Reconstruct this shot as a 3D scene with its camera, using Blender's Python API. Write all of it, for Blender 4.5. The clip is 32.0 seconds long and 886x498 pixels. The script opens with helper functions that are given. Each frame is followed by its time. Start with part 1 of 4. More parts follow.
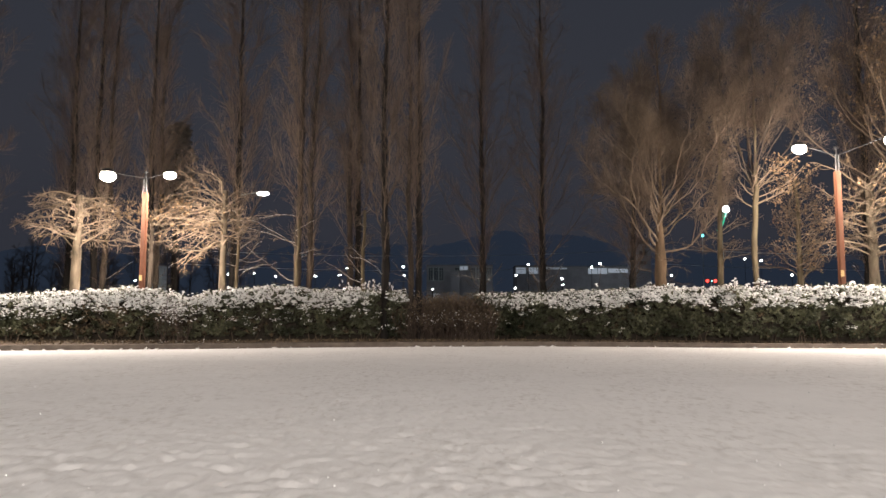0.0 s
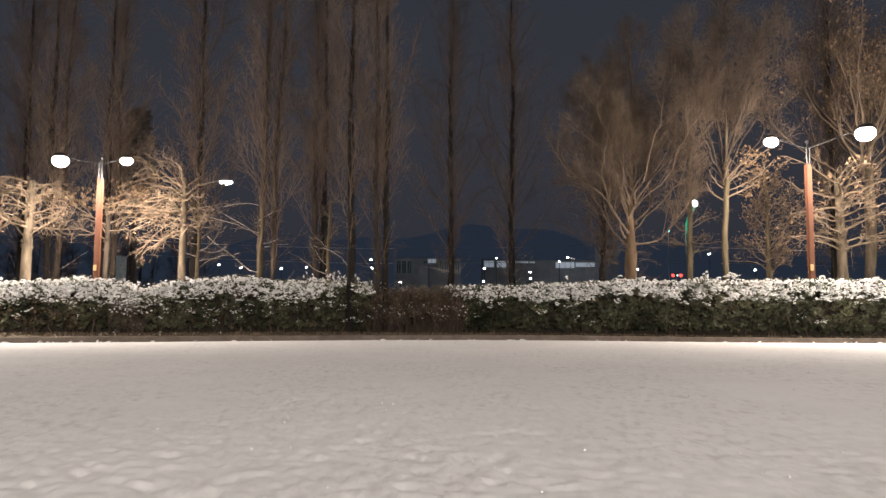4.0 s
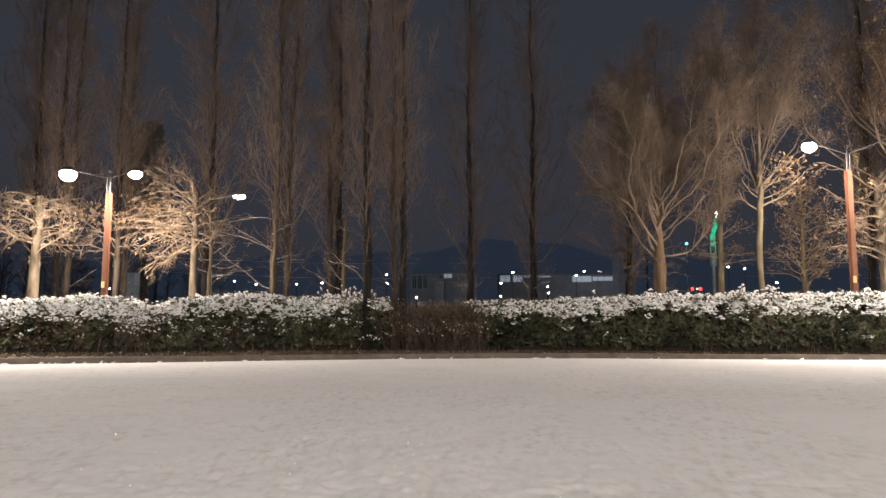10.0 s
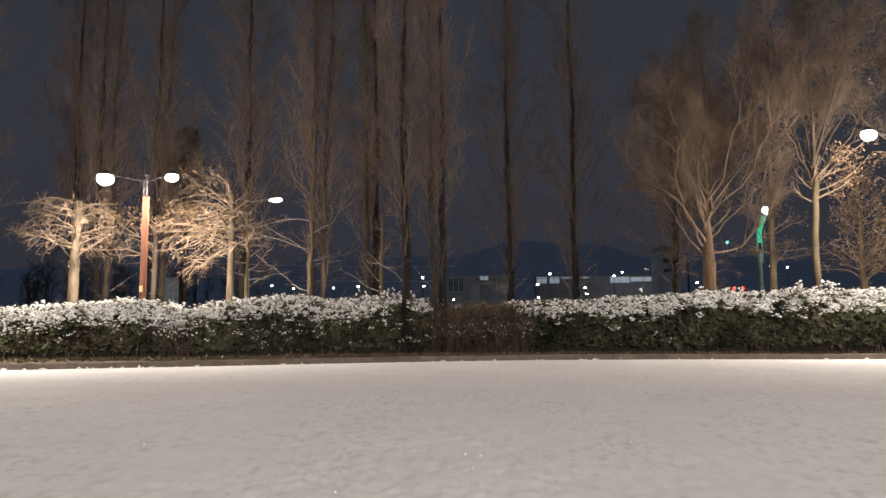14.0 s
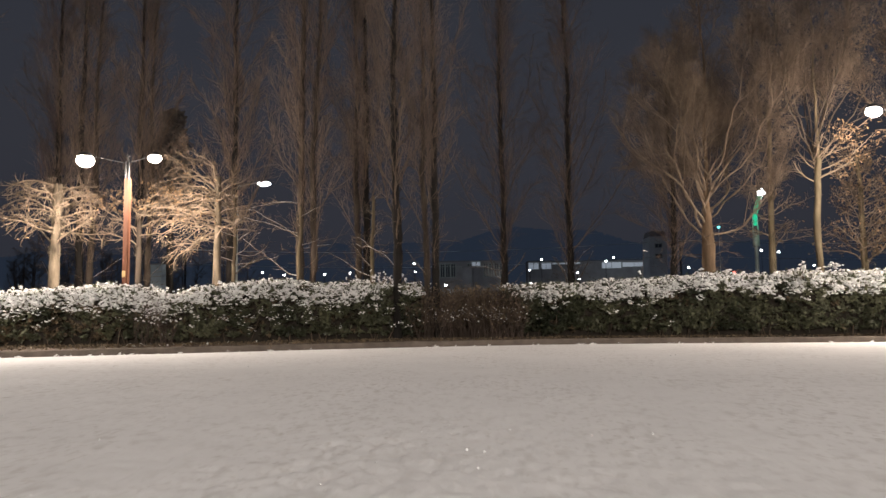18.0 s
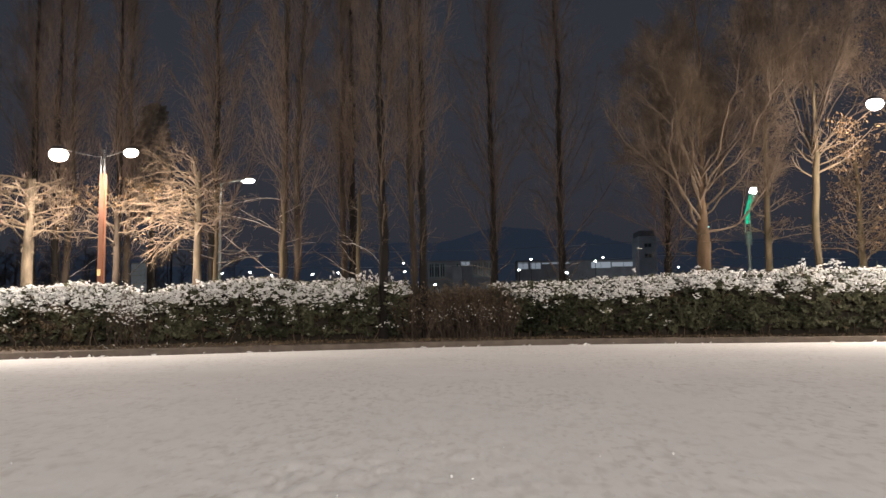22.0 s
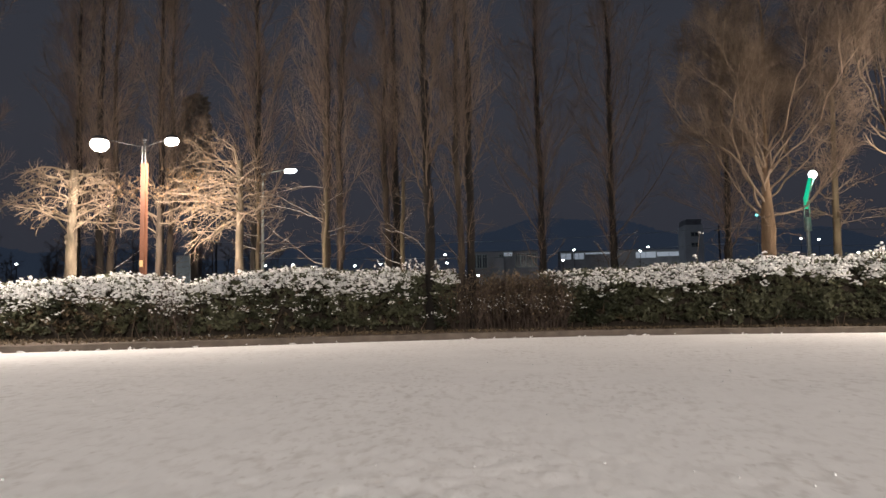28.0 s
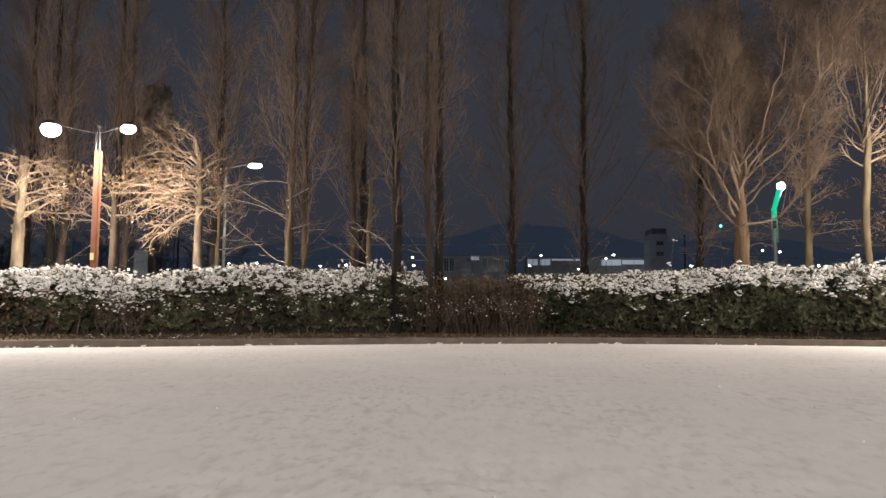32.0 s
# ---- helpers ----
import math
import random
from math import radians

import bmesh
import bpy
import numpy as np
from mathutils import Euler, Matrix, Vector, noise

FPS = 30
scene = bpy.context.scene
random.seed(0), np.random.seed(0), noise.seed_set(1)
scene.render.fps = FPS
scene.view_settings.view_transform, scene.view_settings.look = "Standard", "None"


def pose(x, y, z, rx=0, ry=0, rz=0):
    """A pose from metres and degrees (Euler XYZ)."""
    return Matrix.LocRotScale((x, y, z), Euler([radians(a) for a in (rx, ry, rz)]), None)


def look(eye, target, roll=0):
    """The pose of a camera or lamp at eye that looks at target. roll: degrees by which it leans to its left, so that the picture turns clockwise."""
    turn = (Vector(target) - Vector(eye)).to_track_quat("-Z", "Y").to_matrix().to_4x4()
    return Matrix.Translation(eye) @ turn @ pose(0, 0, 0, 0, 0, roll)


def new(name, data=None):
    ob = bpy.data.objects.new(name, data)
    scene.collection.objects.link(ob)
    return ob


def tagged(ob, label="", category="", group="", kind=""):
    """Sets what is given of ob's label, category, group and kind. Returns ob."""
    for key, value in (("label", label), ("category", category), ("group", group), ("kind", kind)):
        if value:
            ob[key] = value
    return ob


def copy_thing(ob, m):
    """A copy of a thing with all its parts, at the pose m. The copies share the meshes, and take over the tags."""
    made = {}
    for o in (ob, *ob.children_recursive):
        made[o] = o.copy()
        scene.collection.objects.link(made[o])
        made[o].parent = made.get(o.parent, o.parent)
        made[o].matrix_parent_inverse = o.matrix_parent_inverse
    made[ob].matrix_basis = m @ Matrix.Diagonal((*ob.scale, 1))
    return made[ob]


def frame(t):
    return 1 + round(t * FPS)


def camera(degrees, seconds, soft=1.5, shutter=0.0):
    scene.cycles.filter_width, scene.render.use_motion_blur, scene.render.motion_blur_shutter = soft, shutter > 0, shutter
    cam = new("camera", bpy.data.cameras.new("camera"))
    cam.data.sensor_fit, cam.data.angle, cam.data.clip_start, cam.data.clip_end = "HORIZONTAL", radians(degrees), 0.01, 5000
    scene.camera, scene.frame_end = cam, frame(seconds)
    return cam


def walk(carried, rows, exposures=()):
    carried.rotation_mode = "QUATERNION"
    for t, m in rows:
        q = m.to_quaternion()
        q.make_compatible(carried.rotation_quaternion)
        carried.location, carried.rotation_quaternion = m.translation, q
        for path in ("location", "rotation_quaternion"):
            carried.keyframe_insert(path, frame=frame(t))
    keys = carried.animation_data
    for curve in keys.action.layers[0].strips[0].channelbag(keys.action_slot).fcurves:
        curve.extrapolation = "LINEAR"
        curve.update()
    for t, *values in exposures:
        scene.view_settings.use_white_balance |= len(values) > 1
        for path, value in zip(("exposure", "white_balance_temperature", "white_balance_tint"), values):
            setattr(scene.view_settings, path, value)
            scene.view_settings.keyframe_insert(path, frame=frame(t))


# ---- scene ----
cam = camera(61.0, 32.0, soft=1.5)
PATH = [
    (0, (0.464, 0.417, 0.709), (0.394, 2.407, 0.893), 0.1),
    (0.5, (0.459, 0.481, 0.681), (0.387, 2.471, 0.862), 0.1),
    (1, (0.498, 0.579, 0.679), (0.432, 2.57, 0.858), 0.2),
    (2, (0.511, 0.742, 0.701), (0.485, 2.734, 0.875), 0.3),
    (3, (0.493, 0.851, 0.687), (0.495, 2.843, 0.859), 0.4),
    (3.5, (0.483, 0.888, 0.69), (0.492, 2.881, 0.857), 0.5),
    (5.5, (0.402, 1.189, 0.713), (0.426, 3.182, 0.879), -0.5),
    (6, (0.38, 1.243, 0.703), (0.397, 3.236, 0.869), -0.7),
    (7, (0.365, 1.401, 0.717), (0.353, 3.394, 0.886), -0.9),
    (8, (0.355, 1.566, 0.714), (0.33, 3.558, 0.888), -0.7),
    (9, (0.374, 1.749, 0.747), (0.347, 3.74, 0.931), -0.4),
    (10, (0.339, 1.862, 0.74), (0.313, 3.851, 0.946), -0.0),
    (11, (0.286, 2.01, 0.699), (0.259, 3.998, 0.909), 0.0),
    (12, (0.233, 2.157, 0.712), (0.169, 4.144, 0.926), -0.1),
    (13, (0.213, 2.274, 0.733), (0.113, 4.259, 0.949), -0.4),
    (14, (0.196, 2.404, 0.703), (0.077, 4.389, 0.917), -0.5),
    (14.5, (0.226, 2.455, 0.666), (0.1, 4.44, 0.874), -0.5),
    (16.5, (0.174, 2.74, 0.683), (0.068, 4.729, 0.865), -0.3),
    (17, (0.166, 2.843, 0.676), (0.06, 4.832, 0.858), -0.4),
    (18, (0.132, 2.995, 0.659), (0.035, 4.984, 0.837), -0.8),
    (19, (0.104, 3.191, 0.685), (0.007, 5.18, 0.864), -1.4),
    (20, (0.107, 3.302, 0.679), (0.012, 5.292, 0.859), -1.6),
    (21, (0.101, 3.435, 0.629), (0.009, 5.425, 0.806), -1.4),
    (21.5, (0.089, 3.479, 0.626), (0.011, 5.47, 0.802), -1.2),
    (22, (0.14, 3.665, 0.648), (0.071, 5.656, 0.826), -0.9),
    (22.5, (0.107, 3.683, 0.66), (0.05, 5.674, 0.835), -0.7),
    (23, (0.057, 3.728, 0.676), (0.005, 5.72, 0.85), -0.5),
    (24, (0.028, 3.813, 0.644), (-0.02, 5.805, 0.816), -0.2),
    (24.5, (0.003, 3.876, 0.618), (-0.046, 5.868, 0.786), -0.2),
    (25, (0.002, 3.95, 0.607), (-0.064, 5.942, 0.769), -0.5),
    (25.5, (-0.03, 4.052, 0.619), (-0.13, 6.043, 0.777), -0.8),
    (26, (-0.079, 4.142, 0.64), (-0.224, 6.131, 0.799), -1.1),
    (26.5, (-0.094, 4.208, 0.666), (-0.273, 6.194, 0.823), -1.2),
    (28.5, (-0.031, 4.52, 0.606), (-0.208, 6.506, 0.765), -1.1),
    (29, (-0.011, 4.643, 0.607), (-0.145, 6.632, 0.769), -0.8),
    (29.5, (-0.012, 4.668, 0.625), (-0.126, 6.658, 0.787), -0.6),
    (30, (-0.02, 4.743, 0.635), (-0.125, 6.734, 0.798), -0.3),
    (30.5, (-0.002, 4.779, 0.628), (-0.108, 6.77, 0.79), -0.0),
    (31, (-0.056, 4.852, 0.619), (-0.155, 6.843, 0.783), 0.2),
    (31.5, (-0.089, 4.922, 0.619), (-0.184, 6.913, 0.782), 0.2),
    (32, (-0.125, 5.032, 0.62), (-0.216, 7.023, 0.785), 0.2),
]
EXPOSURE = [(0, 0.46), (6, 0.49), (9, 0.50), (13, 0.50), (16.5, 0.38), (22, 0.39), (26.2, 0.38), (28.8, 0.55), (30.5, 0.55), (32, 0.54)]
walk(cam, [(t, look(eye, target, roll)) for t, eye, target, roll in PATH], EXPOSURE)

# ---- world and light ----
rng = np.random.default_rng(7)
world = bpy.data.worlds.new("night_sky")
scene.world = world
world.use_nodes = True
wn, wl = world.node_tree.nodes, world.node_tree.links
wn.clear()
w_out, w_bg = wn.new("ShaderNodeOutputWorld"), wn.new("ShaderNodeBackground")
w_geo, w_sep, w_ramp = wn.new("ShaderNodeTexCoord"), wn.new("ShaderNodeSeparateXYZ"), wn.new("ShaderNodeValToRGB")
wl.new(w_geo.outputs["Generated"], w_sep.inputs[0])
wl.new(w_sep.outputs["Z"], w_ramp.inputs[0])
wl.new(w_ramp.outputs[0], w_bg.inputs[0])
wl.new(w_bg.outputs[0], w_out.inputs[0])
# low cloud over a town at night: a faint warm glow at the horizon, slate blue above
w_ramp.color_ramp.elements[0].position, w_ramp.color_ramp.elements[0].color = 0.0, (0.0215, 0.0232, 0.0320, 1)
w_ramp.color_ramp.elements[1].position, w_ramp.color_ramp.elements[1].color = 1.0, (0.0178, 0.024, 0.035, 1)
mid = w_ramp.color_ramp.elements.new(0.22)
mid.color = (0.0275, 0.0288, 0.0370, 1)
w_bg.inputs[1].default_value = 0.88
LAMP = (1.0, 0.835, 0.70)
WHITE = (1.0, 0.895, 0.80)
COOL = (0.86, 0.93, 1.0)


def glow(place, watts, colour=LAMP, radius=0.12):
    lamp = bpy.data.lights.new("lamp_light", "POINT")
    lamp.energy, lamp.color, lamp.shadow_soft_size = watts, colour, radius
    ob = new("lamp_light", lamp)
    ob.location = place
    return ob


def downlight(place, watts, colour=LAMP, radius=0.14):
    """The light of a shielded street lamp: strongest straight down."""
    lamp = bpy.data.lights.new("lamp_light", "AREA")
    lamp.energy, lamp.color, lamp.shape, lamp.size = watts, colour, "DISK", radius * 2
    ob = new("lamp_light", lamp)
    ob.location = place
    return ob


# ---- materials ----
def material(name, base, rough=0.8, metal=0.0, vary=0.0, scale=8.0, bump=0.0, bump_scale=60.0, island=0.0, spec=0.3, stretch=(1, 1, 1), tint=None):
    m = bpy.data.materials.new(name)
    m.use_nodes = True
    n, l = m.node_tree.nodes, m.node_tree.links
    b = n["Principled BSDF"]
    b.inputs["Roughness"].default_value, b.inputs["Metallic"].default_value = rough, metal
    b.inputs["Specular IOR Level"].default_value = spec
    b.inputs["Base Color"].default_value = (*base, 1)
    co, mp = n.new("ShaderNodeTexCoord"), n.new("ShaderNodeMapping")
    mp.inputs["Scale"].default_value = stretch
    l.new(co.outputs["Object"], mp.inputs[0])
    if vary:
        t = n.new("ShaderNodeTexNoise")
        t.inputs["Scale"].default_value, t.inputs["Detail"].default_value = scale, 5
        l.new(mp.outputs[0], t.inputs["Vector"])
        r = n.new("ShaderNodeValToRGB")
        r.color_ramp.elements[0].position, r.color_ramp.elements[1].position = 0.3, 0.72
        r.color_ramp.elements[0].color = (*[c * (1 - vary) for c in base], 1)
        r.color_ramp.elements[1].color = (*[min(1, c * (1 + vary)) for c in (tint or base)], 1)
        l.new(t.outputs["Fac"], r.inputs[0])
        last = r.outputs[0]
        if island:
            g, h = n.new("ShaderNodeNewGeometry"), n.new("ShaderNodeHueSaturation")
            k = n.new("ShaderNodeMapRange")
            k.inputs["To Min"].default_value, k.inputs["To Max"].default_value = 1 - island, 1 + island
            l.new(g.outputs["Random Per Island"], k.inputs[0])
            l.new(k.outputs[0], h.inputs["Value"])
            l.new(last, h.inputs["Color"])
            last = h.outputs[0]
        l.new(last, b.inputs["Base Color"])
    if bump:
        t2, bp = n.new("ShaderNodeTexNoise"), n.new("ShaderNodeBump")
        t2.inputs["Scale"].default_value, t2.inputs["Detail"].default_value = bump_scale, 4
        bp.inputs["Strength"].default_value, bp.inputs["Distance"].default_value = bump, 0.02
        l.new(mp.outputs[0], t2.inputs["Vector"])
        l.new(t2.outputs["Fac"], bp.inputs["Height"])
        l.new(bp.outputs[0], b.inputs["Normal"])
    return m


def shining(name, colour, strength):
    m = bpy.data.materials.new(name)
    m.use_nodes = True
    b = m.node_tree.nodes["Principled BSDF"]
    b.inputs["Base Color"].default_value = (0.8, 0.8, 0.8, 1)
    b.inputs["Emission Color"].default_value, b.inputs["Emission Strength"].default_value = (*colour, 1), strength
    return m


SNOW = material("snow", (0.85, 0.84, 0.84), 0.95, vary=0.03, scale=1.3, spec=0.06)
sn, sl = SNOW.node_tree.nodes, SNOW.node_tree.links
drift = sn.new("ShaderNodeMapping")
drift.inputs["Scale"].default_value = (1.0, 0.42, 1.0)
drift.inputs["Rotation"].default_value = (0, 0, 0.2)
sl.new(sn["Texture Coordinate"].outputs["Object"], drift.inputs[0])
chain = None
for scale, strength, depth in ((24.0, 0.5, 0.010), (60.0, 0.4, 0.005)):
    tex, bmp = sn.new("ShaderNodeTexNoise"), sn.new("ShaderNodeBump")
    tex.inputs["Scale"].default_value, tex.inputs["Detail"].default_value = scale, 3
    bmp.inputs["Strength"].default_value, bmp.inputs["Distance"].default_value = strength, depth
    sl.new(drift.outputs[0], tex.inputs["Vector"])
    sl.new(tex.outputs["Fac"], bmp.inputs["Height"])
    if chain:
        sl.new(chain.outputs[0], bmp.inputs["Normal"])
    chain = bmp
sl.new(chain.outputs[0], sn["Principled BSDF"].inputs["Normal"])
# darker spots in the colour, painted for the shade in the snow's dimples
spots = []
for scale, low, high in ((11.0, 0.52, 0.75), (21.0, 0.55, 0.75), (0.9, 0.30, 0.58)):
    tex, ramp = sn.new("ShaderNodeTexNoise"), sn.new("ShaderNodeMapRange")
    tex.inputs["Scale"].default_value, tex.inputs["Detail"].default_value = scale, 2
    ramp.inputs["From Min"].default_value, ramp.inputs["From Max"].default_value = low, high
    sl.new(drift.outputs[0], tex.inputs["Vector"])
    sl.new(tex.outputs["Fac"], ramp.inputs[0])
    spots.append(ramp)
most, share, amount, blend = sn.new("ShaderNodeMath"), sn.new("ShaderNodeMath"), sn.new("ShaderNodeMath"), sn.new("ShaderNodeMix")
most.operation, share.operation, amount.operation, blend.data_type = "MAXIMUM", "MULTIPLY", "MULTIPLY", "RGBA"
sl.new(spots[0].outputs[0], most.inputs[0])
sl.new(spots[1].outputs[0], most.inputs[1])
sl.new(most.outputs[0], share.inputs[0])
sl.new(spots[2].outputs[0], share.inputs[1])
sl.new(share.outputs[0], amount.inputs[0])
amount.inputs[1].default_value = 0.36
sl.new(amount.outputs[0], blend.inputs["Factor"])
sl.new(sn["Color Ramp"].outputs[0], blend.inputs["A"])
blend.inputs["B"].default_value = (0.36, 0.32, 0.28, 1)
sl.new(blend.outputs["Result"], sn["Principled BSDF"].inputs["Base Color"])
SNOW_CLUMP = material("snow_on_leaves", (0.88, 0.87, 0.86), 0.6, vary=0.03, scale=6, bump=0.2, bump_scale=90)
ICE = material("glinting_ice", (0.93, 0.93, 0.93), 0.22, spec=1.0)
SOIL = material("bare_soil", (0.11, 0.077, 0.056), 0.95, vary=0.4, scale=5, bump=0.8, bump_scale=40)
KERB = material("kerb_stone", (0.165, 0.135, 0.112), 0.9, vary=0.25, scale=4, bump=0.5, bump_scale=70)
LEAF = material("hedge_leaf", (0.064, 0.080, 0.044), 0.45, vary=0.6, scale=1.2, island=0.35, spec=0.4, tint=(0.108, 0.108, 0.064))
LEAF_OLD = material("browned_leaf", (0.135, 0.10, 0.062), 0.6, vary=0.3, scale=3, island=0.5)
CORE = material("dark_hedge_core", (0.042, 0.034, 0.026), 0.9, vary=0.3, scale=9, bump=1.0, bump_scale=30)
BARK = material("grey_brown_bark", (0.080, 0.062, 0.044), 0.9, vary=0.5, scale=5, bump=1.0, bump_scale=26, stretch=(1, 1, 0.3), tint=(0.130, 0.104, 0.074))
BARK_DARK = material("dark_furrowed_bark", (0.020, 0.017, 0.015), 0.95, vary=0.4, scale=5, bump=1.0, bump_scale=25, stretch=(1, 1, 0.2))
BARK_BROWN = material("brown_shaggy_bark", (0.14, 0.095, 0.06), 0.95, vary=0.4, scale=5, bump=1.0, bump_scale=26, stretch=(1, 1, 0.3))
BARK_SHAG = material("grey_shaggy_bark", (0.062, 0.048, 0.037), 0.95, vary=0.5, scale=4, bump=1.0, bump_scale=24, stretch=(1, 1, 0.22))
TWIG = material("brown_twig", (0.138, 0.102, 0.074), 0.85, vary=0.3, scale=2, island=0.3)
TWIG_PALE = material("pale_twig", (0.186, 0.141, 0.102), 0.8, vary=0.3, scale=3, island=0.3)
BARK_OLIVE = material("olive_brown_bark", (0.090, 0.072, 0.046), 0.95, vary=0.4, scale=5, bump=0.9, bump_scale=28, stretch=(1, 1, 0.3), tint=(0.125, 0.100, 0.064))
TWIG_POPLAR = material("yellowish_poplar_twig", (0.168, 0.124, 0.097), 0.85, vary=0.25, scale=0.6, island=0.35)
TWIG_MID = material("tan_limb", (0.185, 0.138, 0.100), 0.85, vary=0.3, scale=2, island=0.25)
TWIG_DIM = material("dull_brown_limb", (0.062, 0.047, 0.036), 0.85, vary=0.3, scale=2, island=0.3)
TWIG_RED = material("reddish_twig", (0.095, 0.07, 0.057), 0.85, vary=0.3, scale=3, island=0.35)
DRY_LEAF = material("dry_leaf", (0.22, 0.145, 0.082), 0.7, vary=0.25, scale=4, island=0.35)
POST = material("rust_brown_post", (0.115, 0.046, 0.025), 0.7, vary=0.25, scale=3, bump=0.2, bump_scale=40, stretch=(1, 1, 0.15))
STEEL = material("brushed_steel", (0.045, 0.045, 0.047), 0.45, 1.0, vary=0.1, scale=20)
CASE = material("grey_lamp_casing", (0.022, 0.022, 0.025), 0.55, 0.2, vary=0.15, scale=9)
POLE = material("grey_pole_paint", (0.30, 0.34, 0.33), 0.5, 0.2, vary=0.2, scale=6)
GREEN = shining("green_lamp_panel", (0.0, 0.42, 0.23), 0.9)
GREEN.node_tree.nodes["Principled BSDF"].inputs["Base Color"].default_value = (0.01, 0.12, 0.06, 1)
PLATE = material("yellow_plate", (0.44, 0.32, 0.15), 0.5, vary=0.15, scale=20)
BULB = shining("warm_lamp_glass", (1.0, 0.90, 0.76), 36)
BULB_COOL = shining("cool_lamp_glass", (0.90, 0.97, 1.0), 9)
BULB_FAR = shining("distant_lamp_glass", (0.90, 0.96, 1.0), 9)
RED = shining("red_signal_lens", (1.0, 0.05, 0.03), 2.2)
CYAN = shining("teal_signal_lens", (0.2, 0.9, 0.9), 1.6)
GLOWING_PANE = shining("glowing_pane", (0.66, 0.78, 0.95), 0.15)
LIT_WALL = material("pale_wall_panel", (0.40, 0.43, 0.46), 0.7, vary=0.15, scale=0.4)
WALL = material("grey_plaster_wall", (0.28, 0.28, 0.29), 0.9, vary=0.2, scale=0.5, bump=0.3, bump_scale=6)
ROOF = material("dark_roof_sheet", (0.15, 0.16, 0.18), 0.7, vary=0.2, scale=1)
GLASS_DARK = material("dark_window_glass", (0.06, 0.07, 0.085), 0.1, vary=0.1, scale=2)
# haze over the hills, put in as a faint blue emission on black
HILL = shining("hill_haze_glow", (0.0112, 0.0162, 0.0268), 1.0)
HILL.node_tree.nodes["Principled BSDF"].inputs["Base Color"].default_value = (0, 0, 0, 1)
BOOTH = material("pale_blue_panel", (0.25, 0.31, 0.345), 0.4, vary=0.15, scale=2)


# ---- mesh helpers ----
def mesh_np(name, verts, faces, mat, smooth=True):
    verts, faces = np.asarray(verts, np.float32), np.asarray(faces, np.int32)
    me = bpy.data.meshes.new(name)
    k = faces.shape[1]
    me.vertices.add(len(verts))
    me.vertices.foreach_set("co", verts.ravel())
    me.loops.add(faces.size)
    me.loops.foreach_set("vertex_index", faces.ravel())
    me.polygons.add(len(faces))
    me.polygons.foreach_set("loop_start", np.arange(0, faces.size, k, dtype=np.int32))
    me.polygons.foreach_set("loop_total", np.full(len(faces), k, np.int32))
    me.polygons.foreach_set("use_smooth", np.full(len(faces), smooth, bool))
    me.update(calc_edges=True)
    me.materials.append(mat)
    return me


def put(name, me, parent=None, label="", kind=""):
    ob = new(name, me)
    ob.parent = parent
    return tagged(ob, label, kind=kind)


def part(name, bm, mat, parent, label=""):
    me = bpy.data.meshes.new(name)
    bmesh.ops.recalc_face_normals(bm, faces=bm.faces)
    bm.to_mesh(me)
    bm.free()
    me.materials.append(mat)
    return put(name, me, parent, label)


def thing(name, place, label, category, group=""):
    ob = new(name)
    ob.location = place
    ob.empty_display_size = 0.2
    return tagged(ob, label, category, group)


def box(bm, size, at, bevel=0.0):
    made = bmesh.ops.create_cube(bm, size=1)["verts"]
    bmesh.ops.scale(bm, vec=size, verts=made)
    bmesh.ops.translate(bm, vec=at, verts=made)
    if bevel:
        bmesh.ops.bevel(bm, geom=list({e for v in made for e in v.link_edges}), offset=bevel, segments=2, affect="EDGES")


def rod(bm, a, b, r, r2=None, sides=12):
    a, b = Vector(a), Vector(b)
    m = Matrix.Translation((a + b) / 2) @ (b - a).to_track_quat("Z", "Y").to_matrix().to_4x4()
    bmesh.ops.create_cone(bm, cap_ends=True, segments=sides, radius1=r, radius2=r if r2 is None else r2, depth=(b - a).length, matrix=m)


def unit(v):
    return v / np.maximum(np.linalg.norm(v, axis=-1, keepdims=True), 1e-9)


def tubes(paths, radii, sides):
    """Tubes along many paths of equal length: vertices and quads."""
    m, n, _ = paths.shape
    tan = unit(np.gradient(paths, axis=1))
    ref = np.where(np.abs(unit(paths[:, -1] - paths[:, 0]))[:, 2:3] < 0.8, [[0.0, 0, 1]], [[1.0, 0.1, 0]])[:, None]
    b1 = unit(np.cross(tan, ref))
    b2 = np.cross(tan, b1)
    a = np.arange(sides) * 2 * np.pi / sides
    ring = b1[:, :, None] * np.cos(a)[:, None] + b2[:, :, None] * np.sin(a)[:, None]
    verts = paths[:, :, None] + radii[:, :, None, None] * ring
    i = np.arange(m)[:, None, None] * n * sides + np.arange(n - 1)[None, :, None] * sides
    j = np.arange(sides)[None, None, :]
    k = (j + 1) % sides
    quads = np.stack(np.broadcast_arrays(i + j, i + k, i + k + sides, i + j + sides), -1)
    return verts.reshape(-1, 3), quads.reshape(-1, 4)


def joined(sets):
    verts, faces, base = [], [], 0
    for v, f in sets:
        verts.append(v)
        faces.append(f + base)
        base += len(v)
    return np.concatenate(verts), np.concatenate(faces)


